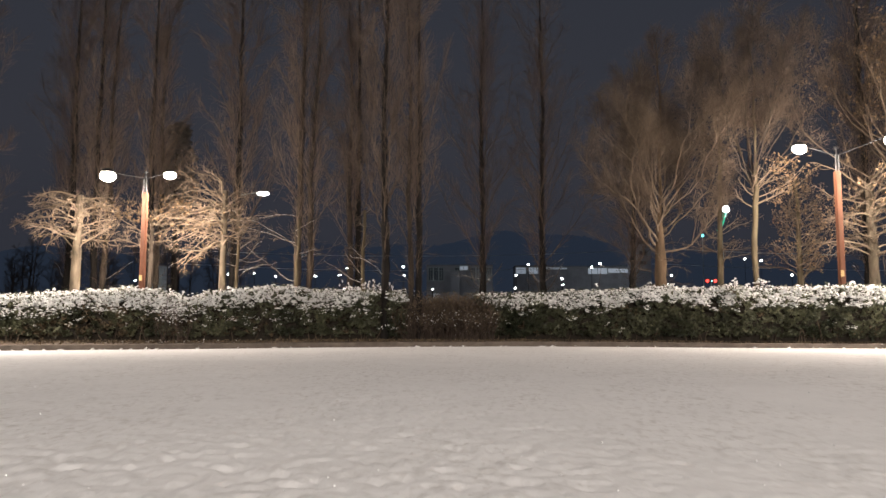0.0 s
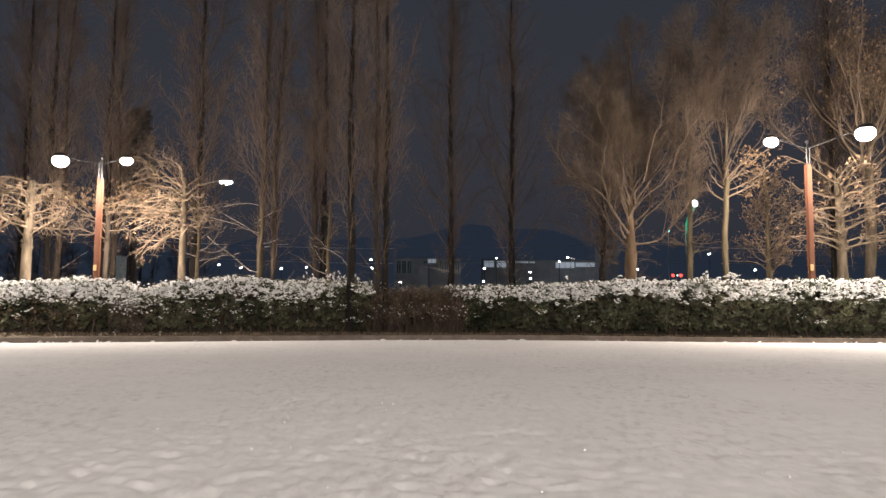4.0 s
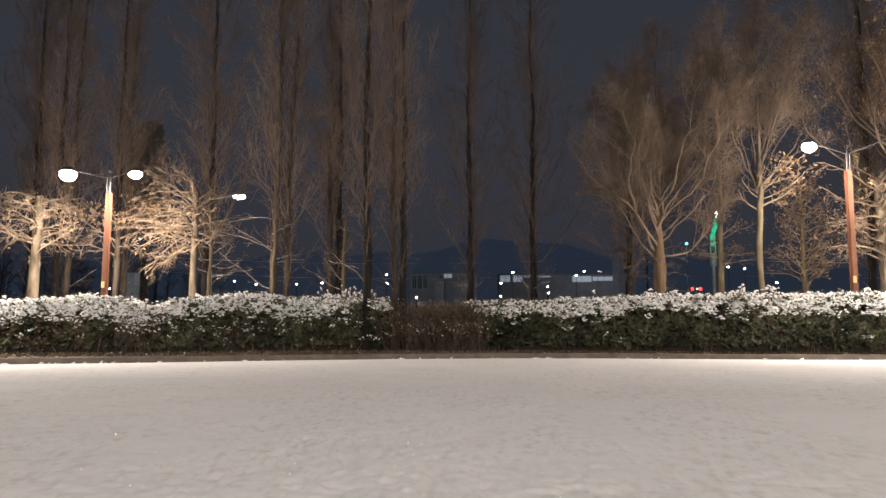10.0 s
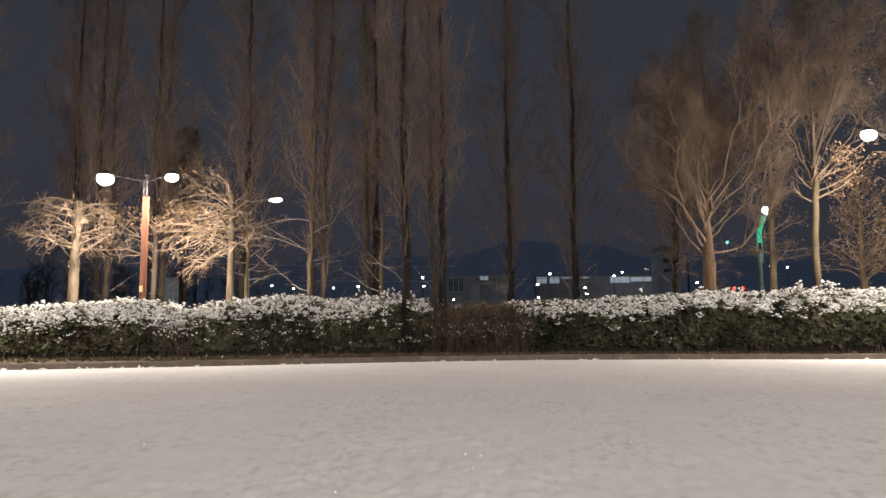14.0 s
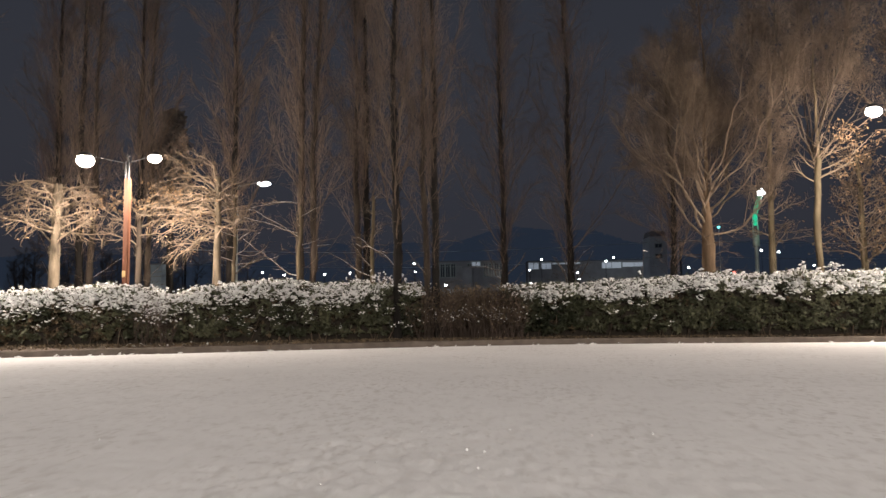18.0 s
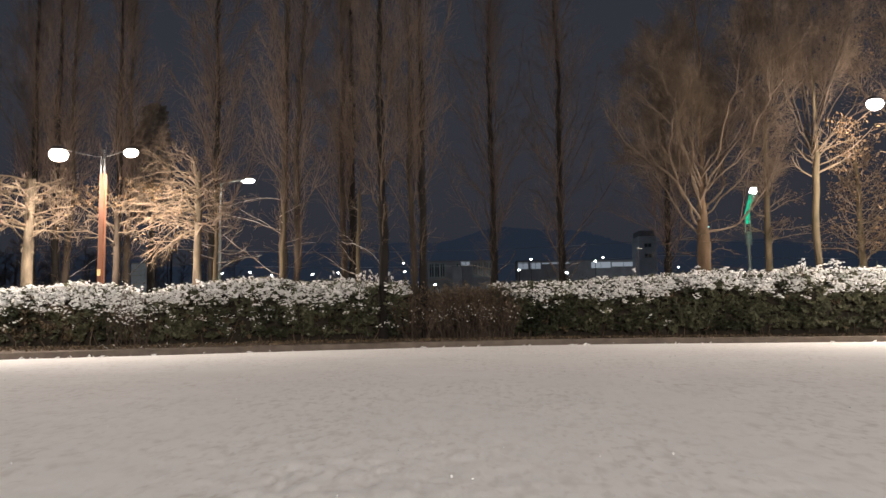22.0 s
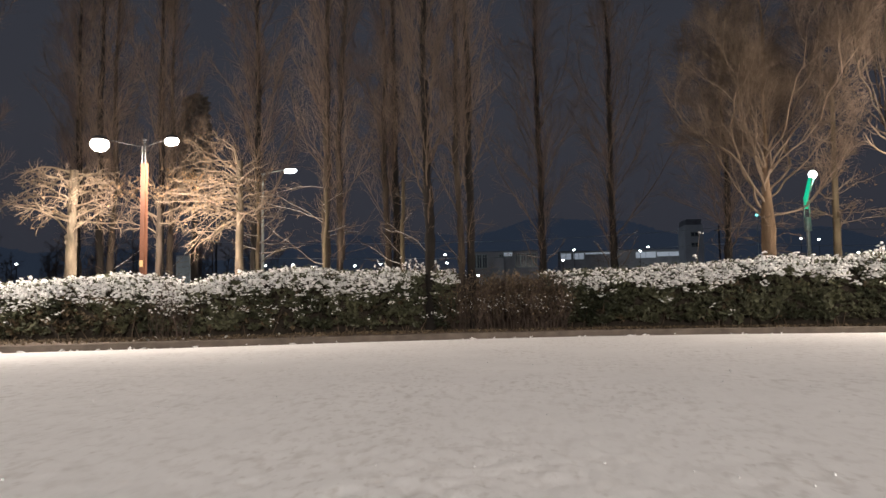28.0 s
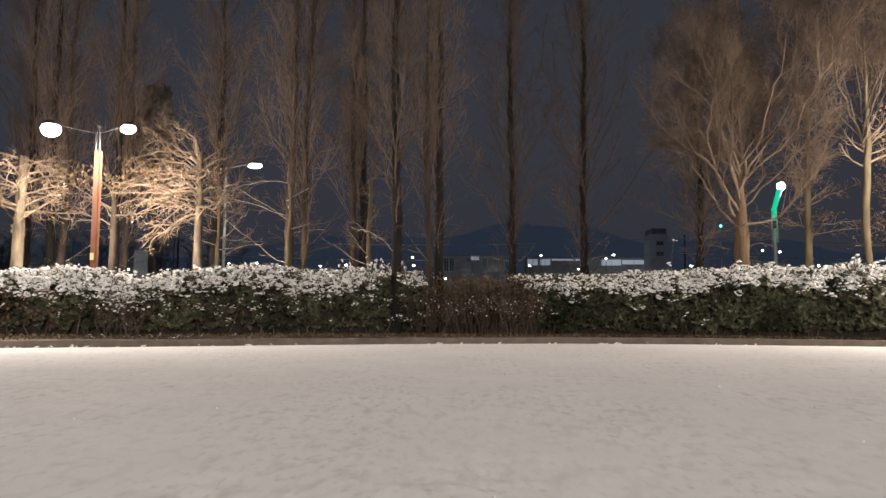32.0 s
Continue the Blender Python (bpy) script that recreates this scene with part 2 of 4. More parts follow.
def grow(g, paths, radii, per, span, angle, length, thin, up=0.2, wiggle=0.15, n=6, least=0.004, fall=0.6, flat=0.0, sag=0.0):
    """Branches out of parent paths. span: the stretch of the parent; angle: degrees off it; fall: how much shorter towards its tip."""
    m, k, _ = paths.shape
    total = m * per
    who = np.repeat(np.arange(m), per)
    u = span[0] + (span[1] - span[0]) * (np.tile(np.arange(per), m) + g.uniform(0, 1, total)) / per
    f = np.minimum(u, 0.999) * (k - 1)
    i = f.astype(int)
    w = (f - i)[:, None]
    start = paths[who, i] * (1 - w) + paths[who, i + 1] * w
    along = unit(paths[who, i + 1] - paths[who, i])
    rad = radii[who, i] * (1 - w[:, 0]) + radii[who, i + 1] * w[:, 0]
    side = g.normal(size=(total, 3))
    side[:, 2] *= 1 - flat
    if m == 1:
        turn = np.arange(total) * 2.39996 + g.uniform(0, 0.9, total)
        side = np.column_stack([np.cos(turn), np.sin(turn), side[:, 2] * 0.4])
    side = unit(side - (side * along).sum(-1, keepdims=True) * along)
    a = np.radians(g.normal(angle[0], angle[1], total))[:, None]
    way = np.cos(a) * along + np.sin(a) * side
    size = (length * (1 - fall * (u - span[0]) / (span[1] - span[0] + 1e-6)) * g.uniform(0.6, 1.25, total))[:, None]
    out = np.empty((total, n, 3))
    out[:, 0] = start
    for s in range(1, n):
        lift = up - sag * s / n
        way = unit(way + np.array([0, 0, lift]) + wiggle * g.normal(size=(total, 3)))
        out[:, s] = out[:, s - 1] + way * size / (n - 1)
    r0 = np.maximum(rad * thin, least)
    return out, r0[:, None] * np.linspace(1, 0.35, n)[None] + 0.0008


def stem(g, height, lean, r0, r1, n=14, wiggle=0.02):
    z = np.linspace(-0.15, height, n)
    xy = np.cumsum(g.normal(0, wiggle, (n, 2)), 0) + np.linspace(0, 1, n)[:, None] * np.array(lean)
    xy -= xy[0]
    r = r0 + (r1 - r0) * np.linspace(0, 1, n) ** 0.9
    r[0] *= 1.35
    return np.column_stack([xy, z])[None], r[None]


def diamonds(g, at, size, out=None):
    """Small folded leaves at given places: six corners and four faces each."""
    k = len(at)
    t = unit(g.normal(size=(k, 3)) + (0 if out is None else 0.9 * out))
    s = unit(np.cross(t, g.normal(size=(k, 3))))
    nrm = np.cross(t, s)
    L = (size * g.uniform(0.6, 1.3, k))[:, None]
    tip, tail = at + t * L, at - t * L
    left, right = at + s * L * 0.5 + nrm * L * 0.14, at - s * L * 0.5 + nrm * L * 0.14
    v = np.stack([tail, left, tip, right], 1).reshape(-1, 3)
    b = np.arange(k)[:, None] * 4
    return v, np.concatenate([b + [0, 2, 1], b + [0, 3, 2]])


ICO = bmesh.new()
bmesh.ops.create_icosphere(ICO, subdivisions=1, radius=1)
ICO_V = np.array([v.co[:] for v in ICO.verts])
ICO_F = np.array([[v.index for v in f.verts] for f in ICO.faces])
ICO.free()


def clumps(g, at, size, squash=(1.0, 0.75, 0.5)):
    k = len(at)
    s = size * g.uniform(0.45, 1.35, (k, 1)) * np.array(squash) * g.uniform(0.75, 1.25, (k, 3))
    a, b = g.uniform(0, 2 * np.pi, k), g.normal(0, 0.35, k)
    v = ICO_V[None] * s[:, None] * g.uniform(0.82, 1.18, (k, len(ICO_V), 1))
    ca, sa, cb, sb = (f(x)[:, None] for x in (a, b) for f in (np.cos, np.sin))
    x, y, z = v[..., 0], v[..., 1], v[..., 2]
    x, z = x * cb - z * sb, x * sb + z * cb
    x, y = x * ca - y * sa, x * sa + y * ca
    v = np.stack([x, y, z], -1) + at[:, None]
    f = (ICO_F[None] + (np.arange(k) * len(ICO_V))[:, None, None]).reshape(-1, 3)
    return v.reshape(-1, 3), f


def fbm(x, y, seed=0.0):
    """Smooth pseudo-noise for numpy grids, about -1 to 1."""
    r = np.random.default_rng(int(seed * 10) + 3)
    total = 0 * x
    for o in range(14):
        f = 0.6 * 1.32 ** o
        a, p, q = r.uniform(0, 2 * np.pi, 3)
        total = total + np.sin((x * np.cos(a) + y * np.sin(a)) * f + p + 1.7 * np.sin(f * 0.37 * (y * np.cos(a) - x * np.sin(a)) + q)) / (1 + 0.25 * o)
    return total / 4


def lattice(x, y, seed):
    """Smooth lattice noise, 0 to 1, one cell a unit."""
    table = np.random.default_rng(seed).uniform(0, 1, (256, 256))
    i, j = np.floor(x).astype(int), np.floor(y).astype(int)
    a, b = x - i, y - j
    a, b = a * a * (3 - 2 * a), b * b * (3 - 2 * b)
    i, j, k, l = i % 256, j % 256, (i + 1) % 256, (j + 1) % 256
    return (table[i, j] * (1 - a) + table[k, j] * a) * (1 - b) + (table[i, l] * (1 - a) + table[k, l] * a) * b


# ---- ground ----
KX = [-60, -22, -14, -11, -9, -7, -5, -3, -1, 1.5, 4, 6, 8, 11, 16, 60]
KY = [14.2, 14.6, 15.4, 16.0, 16.6, 17.3, 18.0, 18.8, 19.4, 19.9, 19.8, 19.5, 19.2, 19.1, 19.0, 18.6]
HX = [-60, -22, -14, -10, -7, -5, -3, -1, 1, 3, 6, 8, 10, 14, 60]
HY = [18.4, 18.8, 19.2, 19.4, 19.6, 20.4, 21.0, 21.4, 21.4, 21.0, 20.2, 19.7, 19.5, 19.4, 19.2]
SOIL_Z = 0.10


def kerb_y(x):
    return np.interp(x, KX, KY)


def hedge_y(x):
    return np.interp(x, HX, HY)


def grid_mesh(name, X, Y, Z, mat):
    n, m = X.shape
    i = (np.arange(n - 1)[:, None] * m + np.arange(m - 1)[None]).ravel()
    quads = np.stack([i, i + 1, i + m + 1, i + m], 1)
    return mesh_np(name, np.stack([X, Y, Z], -1).reshape(-1, 3), quads, mat)


# snow lies on the open ground up to the kerb, in small lumps and dimples
u = np.concatenate([-np.geomspace(60, 5.55, 70), np.linspace(-5.5, 5.5, 640), np.geomspace(5.55, 60, 70)])
v = np.concatenate([np.linspace(-40, 2.3, 25), 2.3 + np.cumsum(np.linspace(0.015, 0.060, 480))])
v = v[:np.searchsorted(v, 19.4)]
v = np.concatenate([v, np.linspace(v[-1], 19.6, 3)[1:]])
U, V = np.meshgrid(u, v)
Y = V.copy()
top = V > 8
Y[top] = 8 + (V[top] - 8) / (19.6 - 8) * (kerb_y(U[top]) + 0.03 - 8)
near = np.clip((60 - np.abs(U)) / 40, 0, 1)
R1, R2 = U * 0.88 - Y * 0.8 * 0.48, U * 0.48 + Y * 0.8 * 0.88
patch = np.clip(lattice(R1 * 0.7, R2 * 0.7, 5) * 1.3 - 0.1, 0.6, 1) * near * np.interp(Y, [5, 10, 14], [1, 0.6, 0.35])
Z = 0.003 * np.sin(U * 1.3 + 0.8 * np.sin(Y * 0.9)) * np.sin(Y * 1.1 + 1)
S1 = U + 0.25 * Y
Z += patch * (0.003 * (lattice(R1 * 6.1, R2 * 4.4 + 3, 3) - 0.5) + 0.020 * (lattice(S1 * 19, Y * 12, 4) - 0.5) + 0.010 * (lattice(S1 * 27, Y * 17, 8) - 0.5))
# scattered hollows, some in clusters
hollow = np.clip(lattice(S1 * 15 + 2, Y * 9, 6) - 0.62, 0, 1) / 0.38 * np.clip(lattice(R1 * 0.9, R2 * 0.9 + 7, 9) * 2 - 0.5, 0.25, 1)
Z -= 0.022 * patch * hollow
Z *= np.clip((kerb_y(U) + 0.05 - Y) / 1.0, 0.3, 1)
ground = put("ground", grid_mesh("ground", U, Y, Z, SNOW))
tagged(ground, "open ground under uneven fresh snow with small dimples", "snow", kind="structure")

# loose grains of ice that glint on the snow
g = np.random.default_rng(19)
y = 2.0 + 13 * g.uniform(0, 1, 260) ** 1.3
x = g.uniform(-0.62, 0.62, 260) * (y + 1)
row, col = np.clip(np.searchsorted(v, y), 0, len(v) - 1), np.clip(np.searchsorted(u, x), 0, len(u) - 1)
at = np.column_stack([x, Y[row, col] * (y > 8) + y * (y <= 8), Z[row, col] + 0.004])
grains = put("ice_grains", mesh_np("ice_grains", *clumps(g, at, 0.0032 + 0.00035 * y[:, None], (1, 1, 1)), ICE))
tagged(grains, "scattered glinting grains of ice on the snow", "ice", kind="stuff")

# planting bed behind the kerb, bare soil under the hedge, snow beyond
xs = np.linspace(-60, 60, 241)
ys = np.linspace(0, 1, 12)
X, S = np.meshgrid(xs, ys)
Yb = kerb_y(X) + 0.16 + S * (hedge_y(X) + 1.3 - kerb_y(X))
Zb = SOIL_Z + 0.02 * fbm(X * 2, Yb * 2, 6) - 0.03 * np.exp(-S * 12)
bed = put("planting_bed", grid_mesh("planting_bed", X, Yb, Zb, SOIL))
tagged(bed, "strip of bare brown soil under the hedge", "soil", kind="structure")
ys = np.geomspace(1, 300, 40)
X, S = np.meshgrid(np.sign(np.linspace(-1, 1, 121)) * np.abs(np.linspace(-1, 1, 121)) ** 2.2 * 1500, ys)
Yf = hedge_y(X) + 1.2 + (S - 1) * 6
Zf = 0.05 + 0.05 * fbm(X * 0.3, Yf * 0.3, 8)
far_ground = put("far_ground", grid_mesh("far_ground", X, Yf, Zf, SNOW))
tagged(far_ground, "snow-covered park ground under the trees", "snow", kind="structure")

# kerb
xs = np.linspace(-60, 60, 400)
prof = np.array([(0.0, -0.1), (0.0, 0.105), (0.015, 0.12), (0.14, 0.12), (0.155, 0.105), (0.155, -0.1)])
kx = np.repeat(xs, 6)
kv = np.column_stack([kx, kerb_y(kx) + np.tile(prof[:, 0], 400) + 0.008 * fbm(kx * 3, kx * 0, 9), np.tile(prof[:, 1], 400) + 0.008 * fbm(kx * 2, kx * 0 + 4, 10)])
ki = (np.arange(399)[:, None] * 6 + np.arange(5)[None]).ravel()
kerb = put("kerb", mesh_np("kerb", kv, np.stack([ki, ki + 6, ki + 7, ki + 1], 1), KERB, False))
tagged(kerb, "low brown stone kerb along the snow", "kerb", kind="structure")
g = np.random.default_rng(11)
x = np.concatenate([g.uniform(-13, 13, 70), g.normal(-7.1, 0.5, 12)])
at = np.column_stack([x, kerb_y(x) + g.uniform(-0.03, 0.02, 82), g.uniform(0.0, 0.02, 82)])
edge_snow = put("snow_edge", mesh_np("snow_edge", *clumps(g, at, 0.03, (2.2, 0.8, 0.5)), SNOW_CLUMP))
tagged(edge_snow, "crumbs of snow along the kerb", "snow", kind="stuff")
x = np.concatenate([g.normal(-6.6, 0.6, 18), g.uniform(-12, 12, 15)])
at = np.column_stack([x, hedge_y(x) - g.uniform(0.05, 0.5, 33), np.full(33, SOIL_Z + 0.01)])
bed_snow = put("snow_patches", mesh_np("snow_patches", *clumps(g, at, 0.035, (2.8, 0.9, 0.14)), SNOW_CLUMP))
tagged(bed_snow, "thin patches of snow on the bare soil", "snow", kind="stuff")

x = g.uniform(-16, 16, 7000)
at = np.column_stack([x, kerb_y(x) + 0.2 + g.uniform(0, 1, 7000) ** 0.7 * (hedge_y(x) + 0.5 - kerb_y(x) - 0.2), np.full(7000, SOIL_Z + 0.02) + g.uniform(0, 0.03, 7000)])
litter = put("leaf_litter", mesh_np("leaf_litter", *diamonds(g, at, 0.035), LEAF_OLD, False))
tagged(litter, "fallen brown leaves on the soil under the hedge", "leaves", kind="stuff")

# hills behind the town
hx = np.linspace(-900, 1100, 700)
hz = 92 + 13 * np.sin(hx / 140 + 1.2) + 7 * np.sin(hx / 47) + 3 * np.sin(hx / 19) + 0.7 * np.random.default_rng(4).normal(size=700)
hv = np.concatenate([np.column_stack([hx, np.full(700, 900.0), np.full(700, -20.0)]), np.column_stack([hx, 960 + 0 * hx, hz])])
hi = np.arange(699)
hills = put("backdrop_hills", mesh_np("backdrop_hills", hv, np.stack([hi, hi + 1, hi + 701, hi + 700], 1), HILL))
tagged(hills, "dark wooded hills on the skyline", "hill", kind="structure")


# ---- hedges ----
TX = [-30, -14, -11, -8.6, -7.5, -7.15, -6.85, -6.4, -4.7, -1.8, -1.0, 1.3, 2, 5.7, 8, 10, 14, 30]
TZ = [1.12, 1.14, 1.20, 1.34, 1.27, 1.10, 1.10, 1.29, 1.40, 1.29, 1.20, 1.25, 1.32, 1.38, 1.38, 1.41, 1.43, 1.45]


def section(x, s, depth=1.15, puff=0.0):
    """A point of the hedge's outer face at x; s runs from the foot of the front (0) over the top to the back (1)."""
    t = np.interp(x, TX, TZ) + 0.07 * fbm(x * 2.2, s * 3, 12) - SOIL_Z
    a = np.interp(s, [0, 0.40, 0.52, 0.78, 0.88, 1.0], [0.10, 0.0, 0.10, 0.86, 1.0, 0.95])
    b = np.interp(s, [0, 0.06, 0.40, 0.52, 0.78, 0.88, 1.0], [0.15, 0.20, 0.88, 1.0, 1.0, 0.85, 0.1])
    lump = 0.13 * fbm(x * 2.6, s * 6, 13) + 0.07 * fbm(x * 7.3, s * 17, 15) + puff
    return np.column_stack([x, hedge_y(x) + a * depth - lump * (s < 0.5), SOIL_Z + b * t + lump * 0.4 * (s > 0.4)])


def hedge(name, x0, x1, label, seed=1, brown=0.08, low_snow=0.10, drape=0.11, shoulder=0.32, cover=0.95, per=230, gaps=(), sprigs=()):
    """A clipped hedge of leafy tufts; snow lies as caps on the tufts of the top and, more thinly, down the face."""
    g = np.random.default_rng(seed)
    root = thing(name, (0, 0, 0), label, "hedge", "clipped hedges along the kerb")
    n = int((x1 - x0) * 8)
    # dark sheet behind the leaves, coloured for the shade deep in the hedge
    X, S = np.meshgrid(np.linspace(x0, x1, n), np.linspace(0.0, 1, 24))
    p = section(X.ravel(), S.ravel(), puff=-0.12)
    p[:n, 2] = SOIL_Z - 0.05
    me = grid_mesh("dark_core_sheet", p[:, 0].reshape(X.shape), p[:, 1].reshape(X.shape), p[:, 2].reshape(X.shape), CORE)
    put("dark_core_sheet", me, root)
    # tufts
    k = int(per * (x1 - x0))
    x, s = g.uniform(x0, x1, k), g.beta(1.15, 1.2, k) * 0.88
    for at_x, half in gaps:
        keep = np.abs(x - at_x + 0.12 * fbm(x * 0, s * 9, 44)) > half
        x, s = x[keep], s[keep]
    k = len(x)
    out = np.where((s > 0.46)[:, None], [[0, -0.25, 1.0]], [[0, -1.0, 0.35]])
    tuft = section(x, s) + g.normal(0, 0.02, (k, 3)) + out * g.uniform(-0.05, 0.05, (k, 1))
    old = g.uniform(size=k) < brown * (0.3 + 3.5 * np.clip(fbm(x * 1.4, s * 5, 14 + seed), 0, 1))
    for pick, size, mat, called in ((~old, 0.060, LEAF, "foliage"), (old, 0.052, LEAF_OLD, "browned_foliage")):
        c, o = np.repeat(tuft[pick], 13, 0), np.repeat(out[pick], 13, 0)
        at = c + g.normal(0, 0.042, c.shape) * [1.15, 0.8, 0.8]
        put(called, mesh_np(called, *diamonds(g, at, size, o + 0.8 * (at - c) / 0.042), mat, False), root, kind="stuff")
    # bare stems and fallen sprays at the foot
    q = int((x1 - x0) * 22)
    sx = g.uniform(x0, x1, q)
    foot = np.column_stack([sx, hedge_y(sx) + g.uniform(0.12, 0.8, q), np.full(q, SOIL_Z - 0.03)])
    top = foot + np.column_stack([g.normal(0, 0.14, q), g.normal(0, 0.08, q), g.uniform(0.35, 0.6, q)])
    paths = np.stack([foot, (foot + top) / 2 + g.normal(0, 0.02, (q, 3)), top], 1)
    put("stem_growth", mesh_np("stem_growth", *tubes(paths, np.full((q, 3), 0.012), 5), TWIG), root, kind="stuff")
    # caps of snow on the tufts
    share = np.where(s > shoulder, cover, np.maximum(np.exp(-((shoulder - s) / drape) ** 2) * cover, low_snow * (s > 0.08)))
    share = share * np.clip(0.85 + 1.1 * fbm(x * 2.6, s * 9, 20 + seed), 0.25, 1.0) ** (s < 0.40)
    share = share * np.interp(x, [-4.5, -2.6, -1.3, 0.75, 3.5], [1.0, 0.7, 0.45, 0.3, 0.95])
    pick = g.uniform(size=k) < share
    each = np.where(s[pick] > 0.34, 15, 7)
    c, cs = np.repeat(tuft[pick], each, 0), np.repeat(s[pick], each)
    at = c + g.normal(0, 0.052, c.shape) * [1.2, 0.9, 0.6] + np.where((cs > 0.44)[:, None], [[0, -0.01, 0.045]], [[0, -0.045, 0.028]])
    size = np.where(cs > 0.34, 0.036, np.where(cs > 0.27, 0.034, 0.027))[:, None]
    put("snow_cover", mesh_np("snow_cover", *clumps(g, at, size, (1.25, 0.9, 0.42)), SNOW_CLUMP), root, "loose snow on the leaves", "stuff")
    # leaves that stand up between the caps
    c = tuft[(s > 0.36) & (g.uniform(size=k) < 0.8)]
    c = np.repeat(c, 6, 0)
    at = c + g.normal(0, 0.055, c.shape) + [0, -0.03, 0.045]
    put("outer_foliage", mesh_np("outer_foliage", *diamonds(g, at, 0.038, np.array([[0, -0.6, 0.9]])), LEAF, False), root, kind="stuff")
    # shoots that stand up out of the top
    q = int((x1 - x0) * 3.5)
    sx = g.uniform(x0, x1, q)
    foot = section(sx, g.uniform(0.5, 0.75, q)) - [0, 0, 0.05]
    rise = g.exponential(0.09, q) + 0.06
    for at_x, tall in sprigs:
        few = 4
        foot = np.concatenate([foot, section(np.full(few, at_x) + g.normal(0, 0.035, few), np.full(few, 0.6)) - [0, 0, 0.05]])
        rise = np.concatenate([rise, tall * g.uniform(0.55, 1.05, few)])
    q, sx = len(foot), foot[:, 0]
    path = np.stack([foot, foot + g.normal(0, 0.03, (q, 3)) + [0, 0, 0.07], foot + g.normal(0, 0.05, (q, 3)) + np.column_stack([0 * sx, 0 * sx, rise])], 1)
    put("shoot_growth", mesh_np("shoot_growth", *tubes(path, np.full((q, 3), 0.005), 4), TWIG), root, kind="stuff")
    at = np.concatenate([np.repeat(path[:, 2], 4, 0), np.repeat(path[:, 1], 2, 0)])
    put("shoot_snow", mesh_np("shoot_snow", *clumps(g, at + g.normal(0, 0.028, at.shape), 0.032, (1.1, 0.9, 0.6)), SNOW_CLUMP), root, kind="stuff")
    return root


hedge("hedge", -18, -7.02, "clipped evergreen hedge with thick snow on top", seed=1, brown=0.20, low_snow=0.04, drape=0.05, shoulder=0.30, cover=1.0)
hedge("hedge", -7.0, -1.3, "clipped evergreen hedge, snow on top and down its face", seed=2, brown=0.13, low_snow=0.22, drape=0.08, shoulder=0.36, cover=0.9, gaps=((-1.88, 0.12),), sprigs=((-5.9, 0.26), (-6.5, 0.24), (-2.9, 0.2)))
hedge("hedge", 0.72, 18, "dark green clipped hedge under a white cap of snow", seed=3, brown=0.05, low_snow=0.04, drape=0.045, shoulder=0.345, cover=0.95, sprigs=((8.05, 0.36), (7.86, 0.34), (7.4, 0.28), (5.85, 0.26), (10.2, 0.25)))


def bare_shrub(name, x0, x1, label, seed, count=260, tall=1.2, gap=9, each=3, leaf=0.03):
    g = np.random.default_rng(seed)
    root = thing(name, ((x0 + x1) / 2, float(hedge_y((x0 + x1) / 2)) + 0.25, SOIL_Z), label, "shrub")
    base = np.column_stack([g.uniform(x0, x1, count) - root.location.x, g.normal(0, 0.28, count), np.full(count, -0.03)])
    way = unit(np.column_stack([g.normal(0, 0.16, count), g.normal(0, 0.12, count), np.ones(count)]))
    size = tall * g.uniform(0.55, 1.08, (count, 1))
    t = np.linspace(0, 1, 6)[None, :, None]
    paths = base[:, None] + way[:, None] * size[:, None] * t + np.cumsum(g.normal(0, 0.022, (count, 6, 3)), 1)
    rad = np.full((count, 1), 0.008) * np.linspace(1, 0.4, 6)[None]
    kids, kr = grow(g, paths, rad, 6, (0.25, 0.98), (28, 10), 0.32, 0.6, up=0.15, n=4, least=0.003)
    put("stem_growth", mesh_np("stem_growth", *tubes(paths, rad, 4), TWIG_RED), root, kind="stuff")
    put("crown", mesh_np("crown", *tubes(kids, kr, 3), TWIG_RED), root, kind="stuff")
    tips = np.concatenate([kids[::each, -1], kids[::each, 1]]) + g.normal(0, 0.03, (2 * len(kids[::each]), 3))
    put("dead_foliage", mesh_np("dead_foliage", *diamonds(g, tips, leaf), LEAF_OLD, False), root, kind="stuff")
    put("snow_dust", mesh_np("snow_dust", *clumps(g, kids[1::gap, -1], 0.022 if gap > 4 else 0.034), SNOW_CLUMP), root, kind="stuff")
    return root


bare_shrub("bare_shrub", -1.35, 1.1, "half-bare shrub with browned leaves filling the gap in the hedge", 5, 1150, 1.22, 6, 1, 0.036)
bare_shrub("bare_shrub", -7.5, -6.8, "thin snowy shrub in the notch between two hedges", 6, 120, 1.16, 2, 2, 0.034)


# ---- trees ----
def tree(name, place, label, make, seed, group="", turn=0.0):
    g = np.random.default_rng(seed)
    root = thing(name, place, label, "tree", group)
    root.rotation_euler[2] = radians(turn)
    make(g, root)
    return root


def limbs(root, paths, radii, sides, mat):
    """Each limb a part of its own."""
    for p, r in zip(paths, radii):
        put("limb", mesh_np("limb", *tubes(p[None], r[None], sides), mat), root)


def frost(root, paths, radii):
    """A thin line of snow along the upper side of limbs."""
    put("snow_dust", mesh_np("snow_dust", *tubes(paths + np.stack([0 * radii, 0 * radii, radii * 0.8], -1), radii * 0.45 + 0.001, 5), SNOW_CLUMP), root, kind="stuff")


